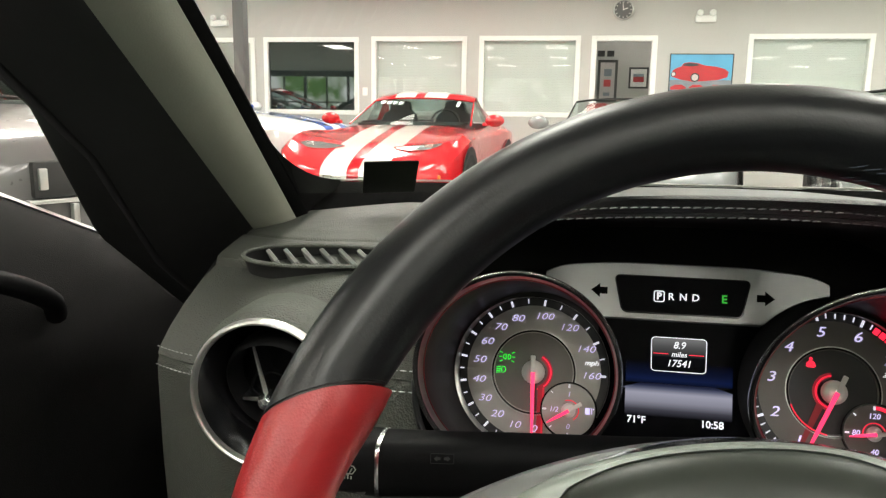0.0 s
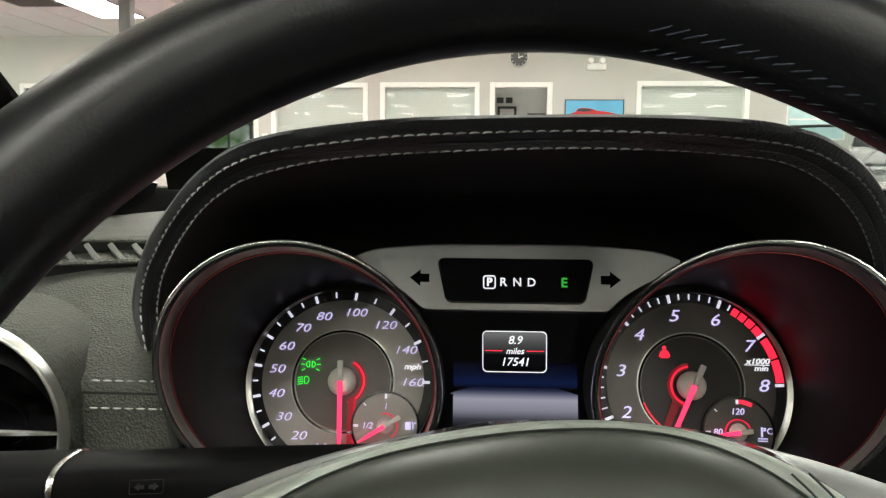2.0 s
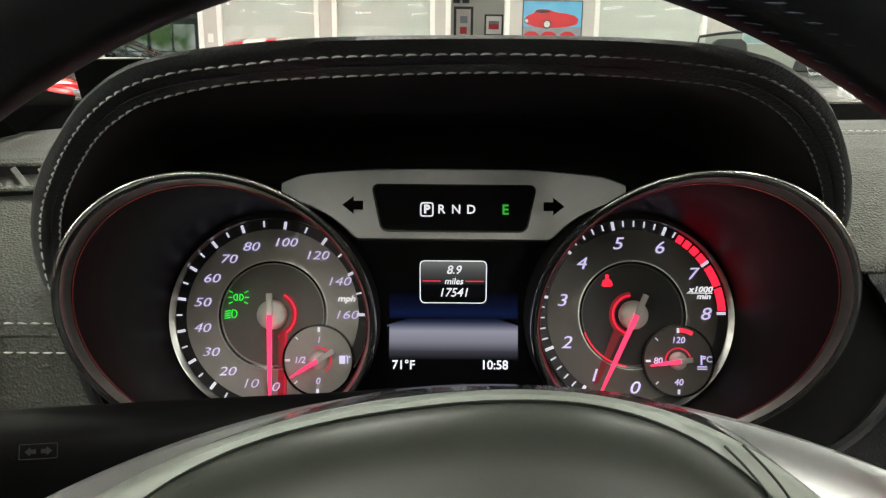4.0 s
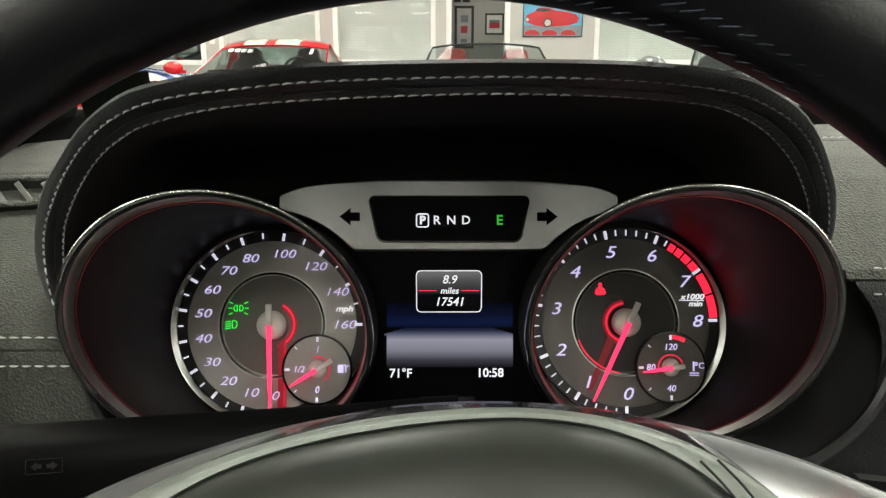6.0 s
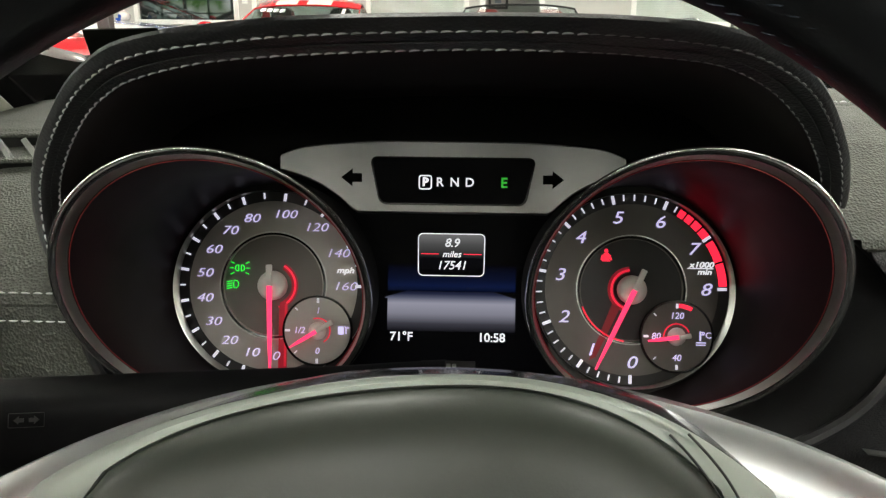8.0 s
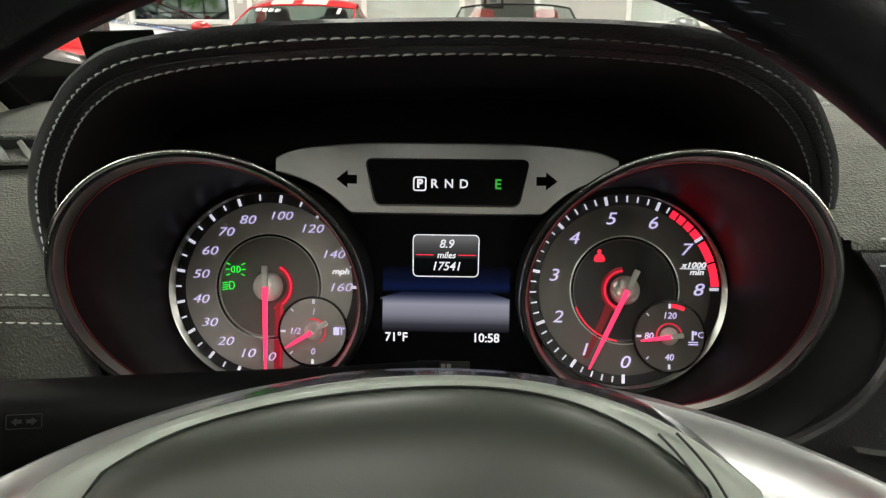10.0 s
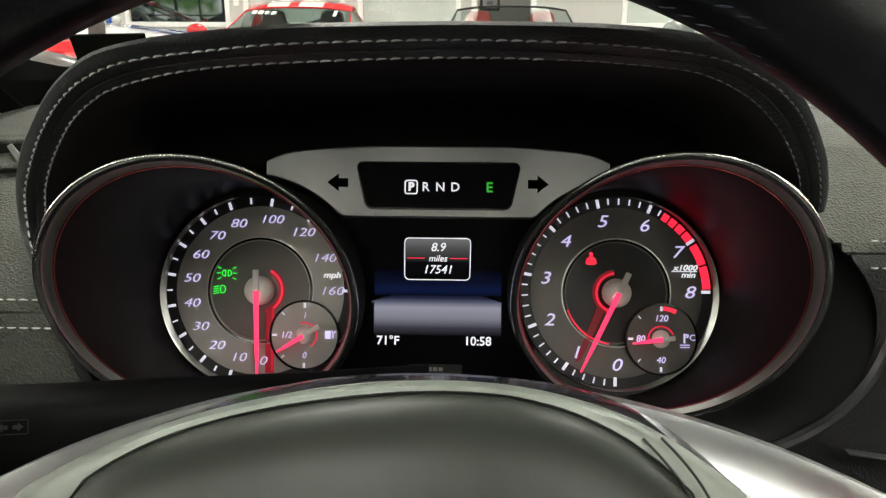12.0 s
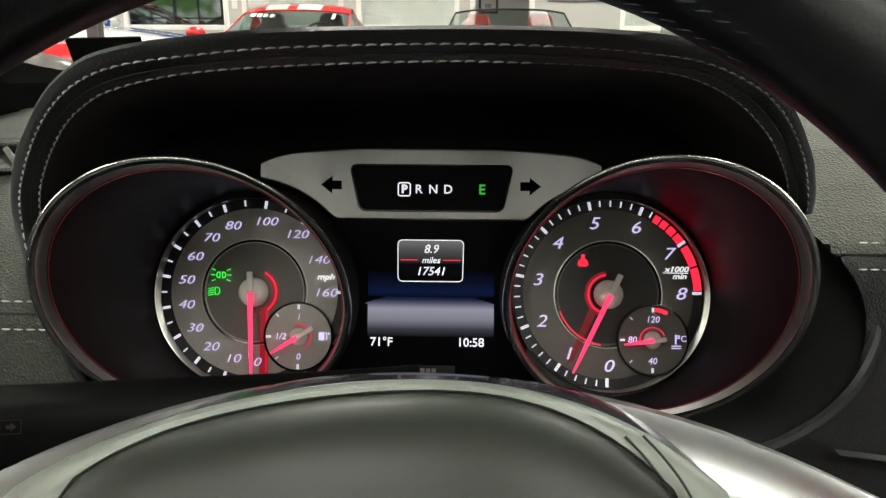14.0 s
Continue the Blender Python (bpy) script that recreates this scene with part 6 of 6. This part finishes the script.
MUSCLE = [(-2.20, 0.62, 0.30, 0.70, 0.74), (-2.14, 0.80, 0.22, 0.74, 0.80), (-2.0, 0.90, 0.18, 0.78, 0.85), (-1.5, 0.93, 0.16, 0.84, 0.92), (-0.9, 0.93, 0.16, 0.88, 0.98), (-0.4, 0.92, 0.16, 0.92, 1.0), (0.4, 0.92, 0.16, 0.94, 1.0), (1.2, 0.93, 0.16, 0.96, 1.02), (1.9, 0.9, 0.2, 0.96, 1.02), (2.2, 0.8, 0.35, 0.9, 0.95)]
viper_at = pose(-1.88, 7.86, 0, 0, 0, -3.5)
coupe = parked_car("sports_coupe", "red sports coupe with twin white stripes and hardtop", viper_at, RED_STRIPE, COUPE, (-1.35, 1.2), (-0.45, 0.22, 0.85, 1.35, 0.74, 0.64, 0.90, 1.215), True, None, 0.955, scale=0.95, mirror_paint=RED_PLAIN)
coupe_skin = bvhtree.BVHTree.FromPolygons([v.co for v in coupe.children[0].data.vertices], [f.vertices[:] for f in coupe.children[0].data.polygons])


def on_skin(tree, x, y, lift):
    """The point of a body's upper skin over a place in plan."""
    hit = tree.ray_cast(Vector((x, y, 3.0)), Vector((0, 0, -1)))[0]
    return (hit or Vector((x, y, 0.6))) + Vector((0, 0, lift))


for s in (-1, 1):
    rim_pts = smooth_path([(s * 0.26, -1.66, 0), (s * 0.42, -1.76, 0), (s * 0.62, -1.75, 0), (s * 0.745, -1.64, 0), (s * 0.66, -1.55, 0), (s * 0.44, -1.58, 0)], 5, True)
    rim_pts = [on_skin(coupe_skin, p.x, p.y, 0.006) for p in rim_pts]
    mid_pt = on_skin(coupe_skin, s * 0.54, -1.66, 0.016)
    part("headlight", loft([[p.lerp(mid_pt, f) + Vector((0, 0, 0.012 * f * (1 - f))) for p in rim_pts] for f in (0.0, 0.12, 0.45, 0.80, 0.99)]), LAMP_GLASS, coupe, "clear teardrop headlight")
    part("headlight_rim", ring_tube(rim_pts, 0.004, 6), RED_PLAIN, coupe, "red headlight edge")
    part("lamp_unit", disc(0.040, 0, 0.012, sides=20, bevel=0.004), CHROME, coupe, "round chrome lamp", Matrix.Translation(on_skin(coupe_skin, s * 0.62, -1.68, 0.006)) @ pose(0, 0, 0, 50, 0, 0))
    part("fog_lamp", disc(0.075, 0, 0.03, sides=20, bevel=0.01), LAMP_GLASS, coupe, "round fog lamp", pose(s * 0.52, -2.09, 0.36, 90, 0, 0))
    part("indicator", box(s * 0.76 - 0.05, s * 0.76 + 0.05, -1.985, -1.93, 0.40, 0.46, 0.01), AMBER, coupe, "amber indicator")
part("intake", box(-0.34, 0.34, -2.155, -2.10, 0.22, 0.36, 0.02), DULL_BLACK, coupe, "dark lower intake")
for k in range(4):
    part("windscreen_mark", box(-0.030, 0.030, -0.05, 0.03, 0, 0.004, 0.002, 1), WHITE_TRIM, coupe, "white bar of writing on the glass", pose(-0.45 + 0.085 * k, 0.20 - 0.028 * k, 1.165 - 0.004 * k, 26, 0, 0))
part("windscreen_mark", box(-0.02, 0.02, -0.09, 0.05, 0, 0.004, 0.002, 1), WHITE_TRIM, coupe, "white sticker on the glass", pose(0.50, 0.21, 1.155, 26, 0, 0))

# open two-seater with red seats
SILVER_GREY = paint("silver_paint", (0.30, 0.31, 0.32))
ROADSTER = [(s, w * 0.93, a, b * 1.0, c) for s, w, a, b, c in COUPE]
parked_car("roadster", "grey open roadster with red leather seats", pose(0.52, 7.75, 0, 0, 0, -2), SILVER_GREY, ROADSTER, (-1.35, 1.2), (-0.45, 0.05, 0.75, 1.2, 0.72, 0.60, 0.86, 1.19), False, SEAT_RED, 0.89, scale=0.98)
# dark open car nearer the wall of windows
GREY_DARK = paint("grey_paint", (0.16, 0.17, 0.17))
parked_car("convertible", "grey convertible with its top down and dark seats", pose(2.55, 5.05, 0, 0, 0, -14), GREY_DARK, ROADSTER, (-1.35, 1.2), (-0.45, 0.05, 0.80, 1.3, 0.72, 0.62, 0.88, 1.21), False, None, 0.89)
# white coupe with blue stripes
WHITE_BLUE = paint("white_paint_stripes", (0.72, 0.72, 0.72), (0.02, 0.08, 0.42), (0.10, 0.32))
parked_car("white_coupe", "white coupe with blue stripes", pose(-5.25, 9.2, 0, 0, 0, 80), WHITE_BLUE, MUSCLE, (-1.4, 1.35), (-0.5, 0.35, 1.05, 1.7, 0.76, 0.60, 0.99, 1.36), True, None, 0.92)
# silver coupe seen through the side window, and a red one behind it
SILVER = paint("gunmetal_paint", (0.085, 0.083, 0.083), rough=0.3)
muscle = parked_car("silver_coupe", "silver coupe with black honeycomb grille", pose(-4.26, 3.91, 0, 0, 0, 62), SILVER, MUSCLE, (-1.4, 1.35), (-0.5, 0.35, 1.05, 1.7, 0.76, 0.60, 0.99, 1.36), True, None, 0.92)
part("grille", box(-0.43, 0.43, -2.235, -2.17, 0.56, 0.73, 0.015), DULL_BLACK, muscle, "black honeycomb grille")
part("emblem", box(-0.41, -0.37, -2.25, -2.20, 0.60, 0.70, 0.008), SATIN_SILVER, muscle, "plain silver emblem")
part("bumper_line", box(-0.46, 0.46, -2.245, -2.20, 0.535, 0.555, 0.006), SATIN_SILVER, muscle, "bright line under the grille")
part("tow_strip", box(-0.27, -0.24, -2.26, -2.22, 0.40, 0.53, 0.008), SATIN_SILVER, muscle, "bright upright strip on the bumper")
part("lower_grille", box(-0.50, 0.50, -2.235, -2.17, 0.24, 0.37, 0.015), DULL_BLACK, muscle, "dark lower intake")
for k in range(3):
    part("slat", box(-0.48, 0.48, -2.245, -2.20, 0.255 + 0.035 * k, 0.268 + 0.035 * k, 0.004, 1), SATIN_SILVER, muscle, "bright slat")
for s in (-1, 1):
    part("headlight", box(s * 0.70 - 0.10, s * 0.70 + 0.10, -2.18, -2.10, 0.56, 0.67, 0.02), LAMP_GLASS, muscle, "headlight")
behind = parked_car("red_coupe", "red coupe parked behind the silver one", pose(-5.48, 6.84, 0, 0, 0, 62), RED_PLAIN, MUSCLE, (-1.4, 1.35), (-0.5, 0.35, 1.05, 1.7, 0.76, 0.60, 0.99, 1.36), True, None, 0.92)

for s in (-1, 1):
    part("headlight", box(s * 0.66 - 0.14, s * 0.66 + 0.14, -2.19, -2.10, 0.58, 0.70, 0.03), LAMP_GLASS, behind, "clear headlight")
part("grille", box(-0.42, 0.42, -2.23, -2.17, 0.54, 0.68, 0.015), DULL_BLACK, behind, "dark grille")

# outside of the car that the camera sits in
DARK_PAINT = paint("dark_paint", (0.012, 0.012, 0.014))
MID_X = 0.29


def shifted(stations):
    return [[(MID_X + x, y, z) for x, y, z in body_ring(*s)] for s in stations]


part("bonnet", loft(shifted([(0.505, 0.90, 0.20, 0.78, 0.842), (0.90, 0.92, 0.18, 0.76, 0.838), (1.30, 0.925, 0.18, 0.73, 0.79), (1.65, 0.90, 0.18, 0.67, 0.72), (1.90, 0.80, 0.20, 0.58, 0.62), (2.02, 0.62, 0.26, 0.50, 0.52)]), True, True), DARK_PAINT, shell, "glossy dark bonnet and wings")
part("tail", loft(shifted([(-1.31, 0.93, 0.20, 0.84, 0.93), (-1.60, 0.93, 0.20, 0.84, 0.94), (-1.95, 0.88, 0.26, 0.82, 0.90), (-2.12, 0.74, 0.36, 0.76, 0.80)]), True, True), DARK_PAINT, shell, "glossy dark tail with boot lid")
for s in (-1, 1):
    x = lambda k: MID_X + s * k
    rows_d = []
    for y in (0.50, 0.40, 0.2, 0.0, -0.4, -0.9, -1.30):
        top = 0.937 - 0.40 * max(0.0, y) - 0.03
        rows_d.append([(x(0.885), y, 0.20), (x(0.925), y, 0.24), (x(0.945), y, 0.45), (x(0.950), y, 0.62), (x(0.925), y, min(0.80, top - 0.05)), (x(0.905), y, top)])
    part("side_skin", loft(rows_d, False), DARK_PAINT, shell, "glossy dark door skin and sill")
    for y in (1.25, -1.62):
        part("wheel_arch", disc(0.36, 0, 0.010, sides=36), DULL_BLACK, shell, at=pose(x(0.930), y, 0.33, 0, 90 * s, 0))
        wheel_at(shell, x(0.83), y, 0.325, 0.24, s)
    part("headlight", box(x(0.66) - 0.11, x(0.66) + 0.11, 1.80, 1.93, 0.50, 0.58, 0.02), LAMP_GLASS, shell, "clear headlight")
    part("rear_light", box(x(0.66) - 0.10, x(0.66) + 0.10, -2.13, -2.02, 0.68, 0.75, 0.02), RED_PLAIN, shell, "red rear light")
